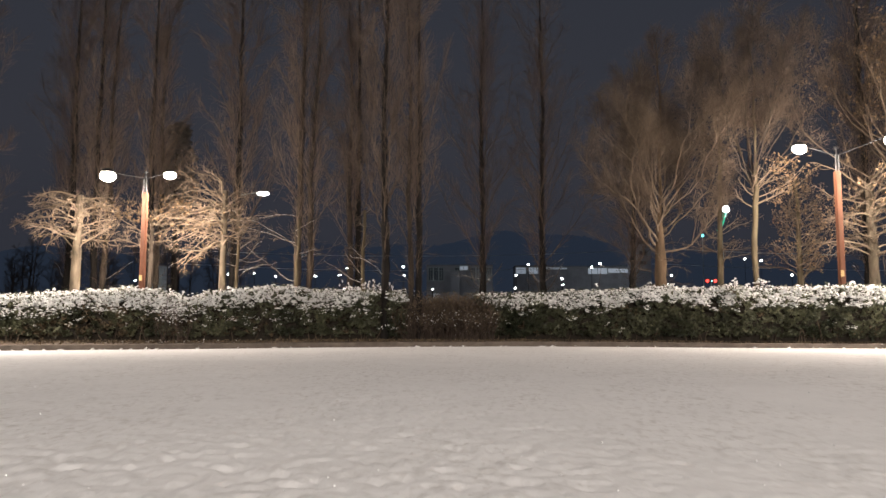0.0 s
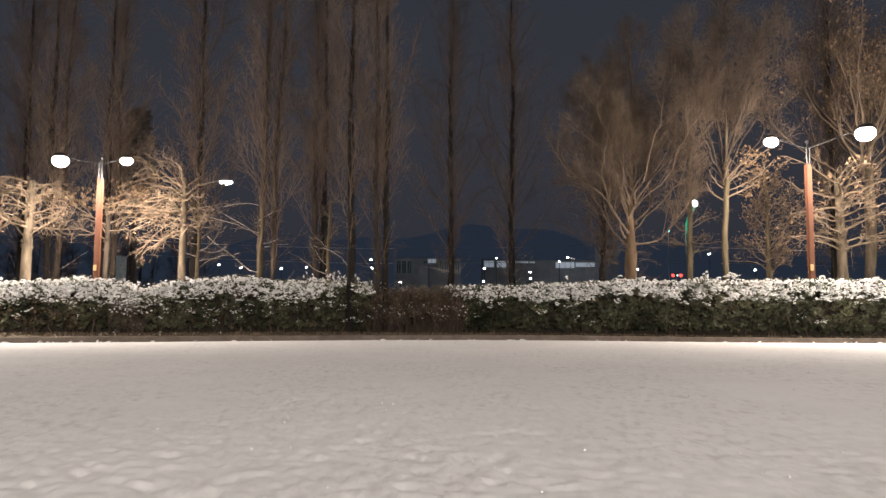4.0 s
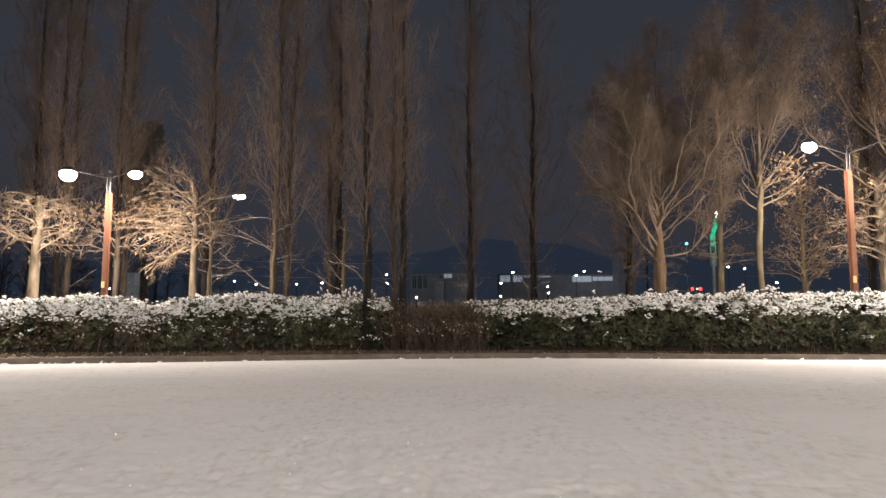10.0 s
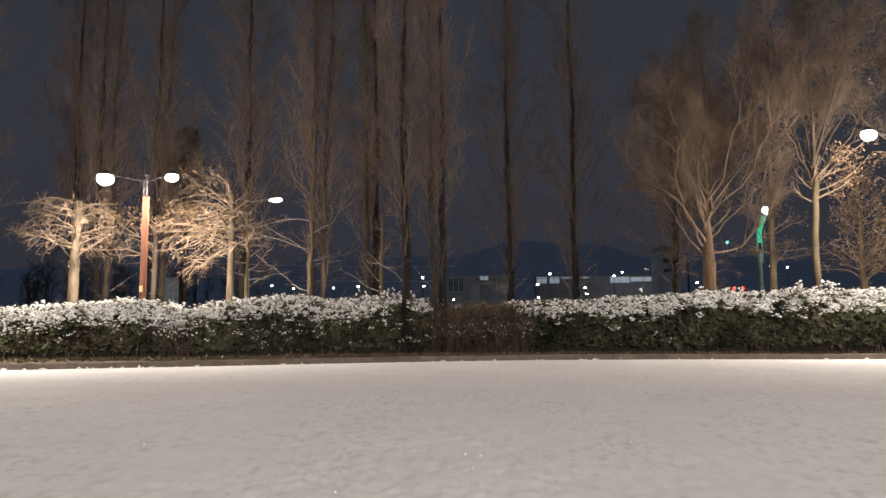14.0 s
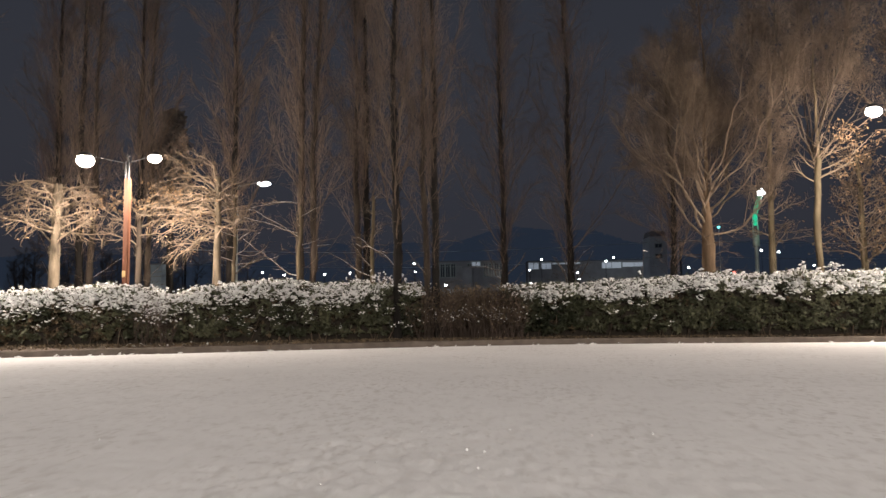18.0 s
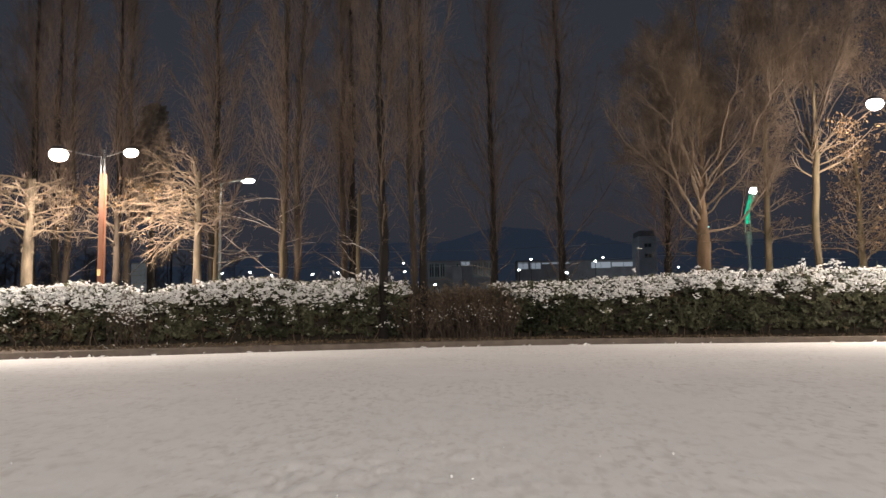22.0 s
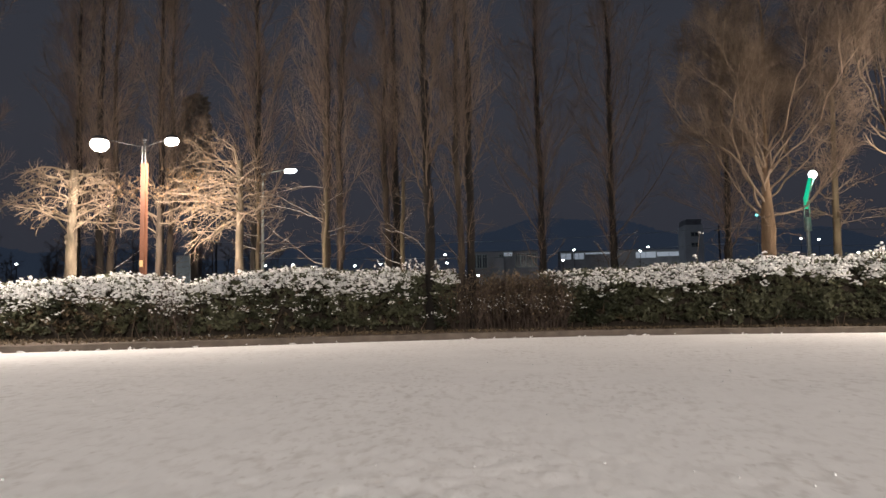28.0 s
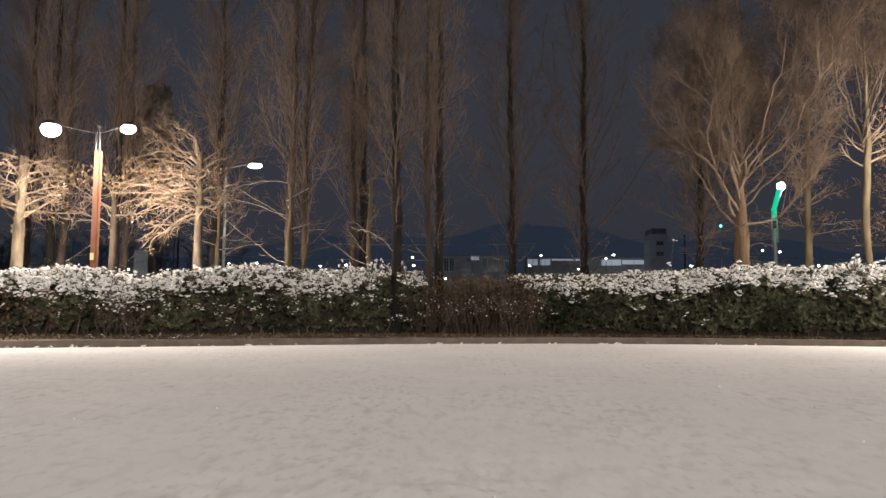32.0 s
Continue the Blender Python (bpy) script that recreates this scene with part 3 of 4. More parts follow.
def sweep(g, rows, n=12, wiggle=0.10, keep=0.6):
    """Boughs from a trunk's axis. Each row: height, heading, elevation at the start and at the tip (degrees), length."""
    h, az, e0, e1, size = np.array(rows, float).T
    m = len(h)
    az = np.radians(az + g.normal(0, 6, m))
    out = np.zeros((m, n, 3))
    out[:, 0, 2] = h
    stray = np.zeros((m, 3))
    for s in range(1, n):
        e = np.radians(e0 + (e1 - e0) * (s - 1) / (n - 2))
        stray = keep * stray + wiggle * g.normal(size=(m, 3))
        way = unit(np.column_stack([np.cos(e) * np.cos(az), np.cos(e) * np.sin(az), np.sin(e)]) + stray)
        out[:, s] = out[:, s - 1] + way * (size / (n - 1))[:, None]
    return out


def around(g, k, low, high, start, tip, size, headings=(0, 360)):
    """Rows for sweep(): k boughs spread evenly in height over a range of headings."""
    return [(low + (high - low) * (i + g.uniform()) / k, headings[0] + (headings[1] - headings[0]) * ((i * 0.382 + g.uniform(0, 0.15)) % 1), start + g.normal(0, 9), tip + g.normal(0, 9), size * g.uniform(0.75, 1.2)) for i in range(k)]


def taper(paths, r0, r1=0.3):
    r0 = np.broadcast_to(np.asarray(r0, float), (len(paths),))
    return r0[:, None] * np.linspace(1, r1, paths.shape[1])[None]


def poplar(g, root, tall=14.5, r=0.155, first=3.4, wide=1.0, twin=0.0, pale=False, shag=150, low=2, fill=9, share=44):
    """An upright poplar, with a second stem beside the first where twin gives its distance."""
    bark = BARK_SHAG if pale else BARK_DARK
    stems = [(stem(g, tall, (0.1, 0.1), r, 0.02, n=60, wiggle=0.016), bark)]
    if twin:
        p, q = stem(g, tall * 0.86, (twin * 0.5, 0.05), r * 0.85, 0.02, n=60, wiggle=0.016)
        stems.append(((p + [twin, 0.05, 0], q), BARK_SHAG))
    share = share // len(stems)
    sets = []
    for (p, q), mat in stems:
        q = q * g.uniform(0.84, 1.2, q.shape)
        put("trunk", mesh_np("trunk", *tubes(p, q, 12), mat), root)
        s0 = first / tall
        a, ar = grow(g, p, q, share, (s0, 0.97), (31, 10), 3.4 * wide, 0.17, up=0.10, wiggle=0.12, n=8, least=0.008, fall=0.5)
        lowp, lowr = grow(g, p, q, low, (s0 * 0.6, s0), (58, 16), 1.6 * wide, 0.14, up=0.03, wiggle=0.16, n=8, least=0.007, fall=0.1)
        frost(root, lowp, lowr)
        limbs(root, np.concatenate([a, lowp]), np.concatenate([ar, lowr]), 5, TWIG)
        d, dr = grow(g, lowp, lowr, 4, (0.3, 0.98), (40, 12), 0.5, 0.5, up=0.05, wiggle=0.16, n=5, least=0.004)
        sets.append(tubes(d, dr, 4))
        b, br = grow(g, a, ar, 14, (0.12, 0.98), (31, 11), 1.15 * wide, 0.45, up=0.11, wiggle=0.15, n=5, least=0.0030)
        c, cr = grow(g, b, br, fill, (0.1, 0.98), (32, 12), 0.66, 0.6, up=0.08, wiggle=0.16, n=3, least=0.0028)
        # short upright shoots that make the trunk shaggy, coloured dark for the shaded upper trunk
        e, er = grow(g, p, q, shag, (s0 * 0.85, 0.75), (17, 9), 0.6, 0.10, up=0.16, wiggle=0.16, n=4, least=0.011, fall=0.2)
        put("shoot_growth", mesh_np("shoot_growth", *tubes(e, er, 3), BARK_DARK), root, kind="stuff")
        # longer rising shoots that lie against the trunk
        u, ur = grow(g, p, q, shag // 2, (s0 * 0.7, 0.85), (20, 9), 1.3, 0.08, up=0.14, wiggle=0.16, n=6, least=0.008, fall=0.2)
        v, vr = grow(g, u, ur, 4, (0.2, 0.95), (30, 10), 0.5, 0.6, up=0.08, wiggle=0.2, n=4, least=0.0035)
        sets += [tubes(u, ur, 3), tubes(v, vr, 3)]
        # thin level twigs on the lower trunk
        f, fr = grow(g, p, q, 46, (s0 * 0.45, 0.62), (62, 16), 0.95, 0.03, up=0.06, wiggle=0.2, n=6, least=0.005, fall=0.2)
        h, hr = grow(g, f, fr, 5, (0.25, 0.98), (40, 12), 0.4, 0.6, up=0.05, wiggle=0.2, n=4, least=0.0032)
        put("side_growth", mesh_np("side_growth", *joined([tubes(f, fr, 4), tubes(h, hr, 3)]), TWIG), root, kind="stuff")
        sets += [tubes(b, br, 4), tubes(c, cr, 3)]
    put("crown", mesh_np("crown", *joined(sets), TWIG_POPLAR), root, kind="stuff")


def pollard(g, root, cut, r, rows, wiggle=0.16, many=(7, 4), fine=0.006, leaves=0, thick=0.036, low_leaf=0.0, bark=BARK):
    """A cut-back tree: a blunt trunk with crooked boughs, given as rows for sweep()."""
    p, q = stem(g, cut, (0.04, 0.0), r, r * 0.72, n=14, wiggle=0.008)
    q = q * g.uniform(0.93, 1.08, q.shape)
    put("trunk", mesh_np("trunk", *tubes(p, q, 14), bark), root)
    # knuckles where boughs were cut away
    z = g.uniform(2.4, cut, 9)
    a = g.uniform(0, 2 * np.pi, 9)
    put("burr_growth", mesh_np("burr_growth", *clumps(g, np.column_stack([r * 0.72 * np.cos(a), r * 0.72 * np.sin(a), z]), 0.06, (1, 1, 1)), bark), root, kind="stuff")
    a = sweep(g, rows, 13, wiggle, 0.5)
    ar = taper(a, thick * g.uniform(0.75, 1.2, len(a)), 0.32)
    limbs(root, a, ar, 6, TWIG_PALE)
    b, br = grow(g, a, ar, many[0], (0.3, 0.99), (46, 15), 0.75, 0.6, up=0.02, wiggle=0.30, n=7, least=fine, sag=0.15)
    c, cr = grow(g, b, br, many[1], (0.25, 0.98), (40, 14), 0.32, 0.65, up=0.03, wiggle=0.28, n=4, least=0.004)
    put("crown", mesh_np("crown", *joined([tubes(b, br, 4), tubes(c, cr, 3)]), TWIG_PALE), root, kind="stuff")
    if leaves:
        ok = np.flatnonzero(c[:, -1, 2] > low_leaf)
        pick = g.choice(ok, leaves)
        put("dead_foliage", mesh_np("dead_foliage", *diamonds(g, c[pick, -1] + g.normal(0, 0.03, (leaves, 3)), 0.045), DRY_LEAF, False), root, kind="stuff")


def candelabra(g, root, trunk, r, fork, rows, bark, limb, reach=1.5, per=5, thick=0.05, tall=9.0, spray=(9, 9, 2), wig=0.09, leaves=0):
    """A tree whose boughs swing out of a low fork and then climb."""
    p, q = stem(g, tall, (0.12, 0.0), r, 0.015, n=24, wiggle=0.03)
    q[:, 1:] = np.interp(p[0, 1:, 2], [0, trunk, fork + 0.9, tall], [r, r * 0.88, r * 0.36, 0.012])
    q = q * g.uniform(0.92, 1.1, q.shape)
    put("trunk", mesh_np("trunk", *tubes(p, q, 14), bark), root)
    m = sweep(g, rows, 16, wig, 0.7)
    mr = taper(m, thick * g.uniform(0.7, 1.15, len(m)), 0.2)
    limbs(root, m, mr, 7, limb)
    a, ar = grow(g, m, mr, per, (0.22, 0.9), (34, 10), reach, 0.5, up=0.09, wiggle=0.13, n=10, least=0.010, fall=0.35)
    t2, tr2 = grow(g, p, q, 20, ((fork + 0.6) / tall, 0.95), (38, 9), reach * 1.1, 0.3, up=0.09, wiggle=0.13, n=10, least=0.010, fall=0.5)
    a, ar = np.concatenate([a, t2]), np.concatenate([ar, tr2])
    limbs(root, a, ar, 5, limb)
    a, ar = np.concatenate([a, m[:, 6:]]), np.concatenate([ar, mr[:, 6:]])
    b, br = grow(g, a, ar, spray[0], (0.15, 0.98), (36, 11), 0.85, 0.42, up=0.07, wiggle=0.16, n=6, least=0.0045)
    c, cr = grow(g, b, br, spray[1], (0.15, 0.98), (36, 11), 0.48, 0.55, up=0.05, wiggle=0.17, n=4, least=0.0027)
    sets = [tubes(b, br, 4), tubes(c, cr, 3)]
    if spray[2]:
        d, dr = grow(g, c, cr, spray[2], (0.2, 0.98), (36, 10), 0.3, 0.6, up=0.04, wiggle=0.15, n=3, least=0.0022)
        sets.append(tubes(d, dr, 3))
    put("crown", mesh_np("crown", *joined(sets), TWIG), root, kind="stuff")
    if leaves:
        pick = g.integers(0, len(c), leaves)
        put("dead_foliage", mesh_np("dead_foliage", *diamonds(g, c[pick, -1] + g.normal(0, 0.04, (leaves, 3)), 0.05), DRY_LEAF, False), root, kind="stuff")


def fan_tree(g, root):
    rows = [(2.65, 180, 24, 66, 3.5), (2.8, 196, 34, 60, 4.4), (3.1, 170, 50, 62, 5.0), (3.5, 186, 62, 84, 5.6), (3.9, 174, 70, 96, 5.6),
            (2.7, -6, 20, 84, 3.0), (3.1, 6, 50, 70, 5.2), (3.5, -8, 62, 82, 5.6), (3.9, 4, 72, 90, 5.8)]
    rows += around(g, 4, 2.9, 4.4, 44, 80, 4.6, (40, 140)) + around(g, 5, 2.8, 4.4, 44, 80, 4.6, (215, 325))
    candelabra(g, root, 2.6, 0.18, 2.9, rows, BARK_BROWN, TWIG_MID, 1.6, 7, 0.036, 9.6, (9, 7, 2), 0.2)
    # thin hanging sprays low on the trunk
    s = sweep(g, around(g, 16, 1.7, 3.0, 5, -15, 1.1), 9, 0.2)
    sr = taper(s, 0.010)
    t, tr = grow(g, s, sr, 8, (0.2, 0.98), (45, 12), 0.4, 0.6, up=0.0, wiggle=0.25, n=5, least=0.004)
    put("lower_growth", mesh_np("lower_growth", *joined([tubes(s, sr, 4), tubes(t, tr, 4)]), TWIG), root, kind="stuff")


def lampside(g, root):
    """A tall thin-limbed crown over a knot of short leafy boughs that lean to the lamp."""
    rows = [(4.5, 178, 66, 92, 5.4), (4.6, 195, 60, 90, 4.4), (4.4, 170, 48, 94, 3.4), (4.6, -3, 58, 76, 5.2), (4.8, 8, 70, 86, 5.6), (4.5, -12, 48, 74, 4.2)]
    rows += around(g, 4, 4.5, 5.2, 62, 84, 5.0, (40, 140)) + around(g, 4, 4.5, 5.2, 62, 84, 4.6, (220, 320))
    # limbs above the lamp's light get a dimmer colour than the boughs beside it
    candelabra(g, root, 4.2, 0.088, 4.6, rows, BARK_OLIVE, TWIG_DIM, 1.3, 5, 0.024, 10.5, (9, 8, 1), 0.13)
    k = sweep(g, [(4.45, -4, 36, 34, 2.0), (4.2, -10, 26, 48, 1.7), (4.55, 4, 48, 40, 1.5), (4.0, 8, 22, 12, 1.2), (4.3, -20, 34, 20, 1.3), (3.95, 184, 30, 55, 0.8), (4.3, 172, 50, 75, 0.7), (4.4, -6, 40, 55, 1.3),
                  (4.4, 300, 40, 40, 1.0), (4.5, 270, 50, 60, 0.8), (4.2, 60, 40, 50, 0.9), (4.0, -30, 10, 35, 1.1)], 10, 0.13)
    kr = taper(k, 0.024, 0.35)
    limbs(root, k, kr, 6, TWIG_PALE)
    e, er = grow(g, k, kr, 8, (0.25, 0.98), (42, 12), 0.5, 0.55, up=0.05, wiggle=0.25, n=5, least=0.007)
    put("lower_growth", mesh_np("lower_growth", *tubes(e, er, 4), TWIG_PALE), root, kind="stuff")
    tips = np.repeat(e[e[:, -1, 0] > 0.3][:, -1], 6, 0)
    put("dead_foliage", mesh_np("dead_foliage", *diamonds(g, tips + g.normal(0, 0.06, tips.shape), 0.042), DRY_LEAF, False), root, kind="stuff")


def young(g, root, tall=5.2, r=0.13, first=2.0, wide=1.1, leaves=500, count=38, rows=()):
    p, q = stem(g, tall, (0.05, 0.05), r, 0.05)
    put("trunk", mesh_np("trunk", *tubes(p, q, 12), BARK_OLIVE), root)
    a, ar = grow(g, p, q, count, (first / tall, 0.98), (68, 14), wide, 0.24, up=0.05, wiggle=0.16, n=9, least=0.012, fall=0.55)
    if rows:
        m = sweep(g, rows, 9, 0.12)
        a, ar = np.concatenate([a, m]), np.concatenate([ar, taper(m, 0.012, 0.4)])
    limbs(root, a, ar, 5, TWIG_PALE)
    if not leaves:
        frost(root, a, ar)
    b, br = grow(g, a, ar, 9, (0.2, 0.98), (42, 12), 0.5, 0.55, up=0.03, wiggle=0.2, n=5, least=0.005)
    c, cr = grow(g, b, br, 3, (0.2, 0.98), (42, 12), 0.25, 0.6, up=0.02, wiggle=0.2, n=4, least=0.0032)
    put("crown", mesh_np("crown", *joined([tubes(b, br, 3), tubes(c, cr, 3)]), TWIG_PALE), root, kind="stuff")
    if leaves:
        pick = g.integers(0, len(c), leaves)
        put("dead_foliage", mesh_np("dead_foliage", *diamonds(g, c[pick, -1] + g.normal(0, 0.04, (leaves, 3)), 0.042), DRY_LEAF, False), root, kind="stuff")


GZ = 0.03
ROW = "bare poplars behind the hedge"


# cut-back street trees by the left lamp
def pollard_wide(g, root):
    rows = [(2.85, 180, 42, -8, 2.7), (3.3, 186, 24, 8, 2.0), (3.85, 175, 16, -22, 2.4), (4.55, 181, 8, -28, 2.1), (4.6, 190, 26, -32, 1.5), (4.2, 170, 20, 0, 1.7),
            (2.9, 0, 46, 22, 1.5), (3.65, 5, 12, 6, 1.4), (4.6, -2, 6, -62, 0.9), (4.15, 8, 26, -12, 1.1), (3.3, -8, 20, 30, 1.2)]
    rows += around(g, 6, 3.0, 4.5, 20, 0, 1.6, (50, 130)) + around(g, 6, 3.0, 4.5, 20, 0, 1.5, (230, 310))
    pollard(g, root, 4.7, 0.17, rows, 0.11, (9, 5), 0.005, 120, 0.034)


def pollard_tangled(g, root):
    rows = [(2.9, 180, 34, -18, 1.8), (3.0, 192, 16, -40, 2.0), (3.2, 170, 10, -34, 2.2), (3.4, 186, 6, -26, 2.3), (3.6, 178, 2, -14, 2.3), (3.8, 168, 12, -20, 2.1), (4.0, 186, 22, -14, 1.9),
            (4.2, 178, 36, 8, 1.4), (4.4, 174, 62, 84, 0.9), (3.1, 202, -4, -52, 1.7), (3.3, 160, -8, -44, 1.6), (3.7, 190, 30, 0, 1.6), (4.3, 184, 12, -24, 1.7),
            (2.9, 0, 42, 20, 1.2), (3.3, -10, 14, 32, 1.1), (3.7, 10, 10, 6, 1.3), (4.1, 0, 26, 0, 1.2), (4.4, 5, 52, 18, 0.9), (3.5, 18, -6, 22, 1.1),
            (4.4, 178, 56, 24, 2.1), (4.55, 184, 66, 0, 1.9), (4.3, 172, 60, -14, 2.0), (4.5, 188, 44, -24, 2.0), (4.6, 176, 72, 30, 1.4), (4.2, 181, 48, 40, 2.2)]
    rows += around(g, 10, 2.9, 4.4, 20, -35, 1.8, (140, 220)) + around(g, 6, 3.0, 4.4, 18, -20, 1.5, (120, 160)) + around(g, 8, 3.0, 4.4, 18, -20, 1.5, (200, 300)) + around(g, 4, 3.2, 4.4, 18, 0, 1.2, (40, 100))
    rows = [(h * 1.04, a, e0, e1, size * 1.05) for h, a, e0, e1, size in rows]
    pollard(g, root, 4.95, 0.135, rows, 0.32, (6, 3), 0.0075, 420, 0.029)


def pollard_leafy(g, root):
    rows = [(3.2, 182, 34, 40, 2.3), (3.5, 176, 24, 55, 1.3), (3.7, 4, 62, 14, 1.5), (4.0, -6, 50, 2, 1.4), (3.5, 0, 32, 8, 1.4), (4.2, 10, 58, 20, 1.1), (3.3, -8, 14, -10, 1.3), (3.0, 186, 20, 10, 1.2)]
    rows += around(g, 4, 3.2, 4.2, 40, 10, 1.0, (220, 320))
    pollard(g, root, 4.45, 0.10, rows, 0.20, (7, 4), 0.006, 700, 0.026, 4.0, BARK_SHAG)


tree("pollarded_tree", (-12.4, 24.5, GZ), "pollarded tree with pale bark and spreading bare boughs", pollard_wide, 21)
tree("pollarded_tree", (-7.8, 25.2, GZ), "pollarded tree with a dense tangle of crooked branches", pollard_tangled, 22)
tree("pollarded_tree", (-10.62, 26.1, GZ), "slim pollarded tree behind the lamp post, withered leaves above", pollard_leafy, 23)

# tall poplars: plan, model, breadth, height, turn in degrees
models = {}
MAKES = {"twin": (31, dict(wide=1.0, first=3.7, twin=0.34, shag=90, low=1)), "single": (32, dict(wide=0.95, first=3.3)), "sparse": (34, dict(wide=1.05, first=2.6, shag=190, fill=6, share=42, r=0.13, low=5)), "pale": (33, dict(wide=1.0, first=3.6, twin=0.36, pale=True, shag=190, r=0.15, low=1))}
for x, y, model, broad, high, turn in (
        (-13.9, 28.5, "twin", 1.05, 1.05, 0), (-12.05, 29.0, "twin", 1.0, 1.05, 25), (-8.5, 28.6, "single", 1.1, 1.05, 0), (-5.38, 25.7, "pale", 1.0, 1.08, 0), (-3.47, 27.5, "twin", 1.0, 1.0, 200),
        (-1.88, 21.3, "single", 0.85, 0.92, 120), (-0.88, 21.36, "twin", 0.72, 0.82, 180), (0.92, 28.6, "sparse", 1.0, 1.0, 60), (3.28, 28.5, "sparse", 1.0, 0.95, 200),
        (5.88, 25.6, "single", 0.8, 0.6, 280), (14.5, 27.5, "twin", 1.0, 1.0, 40), (-18.5, 27.0, "pale", 1.0, 1.0, 30), (-16.3, 31.0, "twin", 1.1, 1.1, 90)):
    if model not in models:
        seed, kw = MAKES[model]
        made = models[model] = tree("poplar", (x, y, GZ), "tall bare poplar with a narrow crown of upright twigs", lambda g, r, kw=kw: poplar(g, r, **kw), seed, ROW)
        made.rotation_euler[2] = radians(turn)
    else:
        made = copy_thing(models[model], Matrix.Translation((x, y, GZ)) @ Matrix.Rotation(radians(turn), 4, "Z"))
    made.scale = (broad, broad, high)

SIDE = [(3.2, 181, 18, 30, 1.9), (3.1, 187, 36, 12, 1.7), (4.1, 178, 14, -10, 1.4), (1.9, 182, 22, 36, 2.0), (3.6, 4, 40, 20, 0.7)]
for x, y, tall, wide, seed, count, rows in ((-7.87, 27.0, 4.6, 1.3, 51, 16, ()), (-5.38, 25.4, 4.0, 0.6, 52, 2, SIDE), (-3.26, 26.0, 4.4, 0.8, 53, 6, ((1.9, 180, 24, 40, 1.5), (2.2, 176, 45, 60, 0.9)))):
    tree("slender_tree", (x, y, GZ), "slender young tree with pale trunk and bare level branches", lambda g, r: young(g, r, tall, 0.085, 2.4, wide, 0, count, rows), seed)
# trees on the right
tree("spreading_tree", (6.32, 23.6, GZ), "bare tree forking low into a broad fan of twigs", fan_tree, 41)
tree("upright_tree", (8.81, 25.7, GZ), "slender tree with level bare side branches", lambda g, r: young(g, r, 6.9, 0.13, 2.6, 1.0, 260, 22, ((3.0, 0, 4, 12, 1.7), (2.7, -6, 8, 2, 1.6), (3.5, 8, 24, 30, 1.6), (4.2, 182, 10, -12, 1.5), (4.4, 170, 4, -20, 1.3), (2.9, 184, 10, 20, 1.1))), 42)
tree("spreading_tree", (8.79, 22.6, GZ), "tall bare tree with pale trunk lit by the lamp", lampside, 43)
tree("leafy_tree", (11.08, 25.0, GZ), "small tree with a cone of withered leaves", lambda g, r: young(g, r, 5.2, 0.13, 1.9, 1.35, 1300, 44), 44)
tree("pollarded_tree", (12.1, 22.4, GZ), "pollarded tree with pale trunk and withered leaves", lambda g, r: pollard(g, r, 4.6, 0.16, around(g, 30, 2.3, 4.5, 28, 4, 1.8), 0.15, (7, 4), 0.007, 700, 0.034, 2.6), 45)
tree("spreading_tree", (14.0, 24.5, GZ), "tree with a high broad crown and some withered leaves", lambda g, r: candelabra(g, r, 4.6, 0.17, 5.0, around(g, 20, 4.6, 6.4, 40, 80, 4.6), BARK, TWIG_MID, 1.7, 4, 0.040, 10.0, (9, 8, 0), 0.09, 4200), 46)


# ---- lamps ----
def lamp_head(parent, place, aim, long, wide, watts, bulb=None, colour=LAMP, upward=0.34):
    bm = bmesh.new()
    m = Matrix.Translation(place) @ Matrix.Rotation(aim, 4, "Z")
    bmesh.ops.create_uvsphere(bm, u_segments=18, v_segments=10, radius=1, matrix=m @ Matrix.Translation((0, 0, wide * 0.62)) @ Matrix.Diagonal((long * 0.85, wide * 0.8, wide * 0.4 + 0.02, 1)))
    head = part("head", bm, CASE, parent, "grey lamp casing")
    bm = bmesh.new()
    bmesh.ops.create_uvsphere(bm, u_segments=18, v_segments=10, radius=1, matrix=m @ Matrix.Translation((0, 0, -0.01)) @ Matrix.Diagonal((long, wide, wide * 0.85, 1)))
    part("diffuser", bm, bulb or BULB, head, "glowing white diffuser")
    p = parent.location + Vector(place) + Vector((0, 0, -wide * 0.8 - 0.12))
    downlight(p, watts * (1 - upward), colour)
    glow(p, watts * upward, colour)


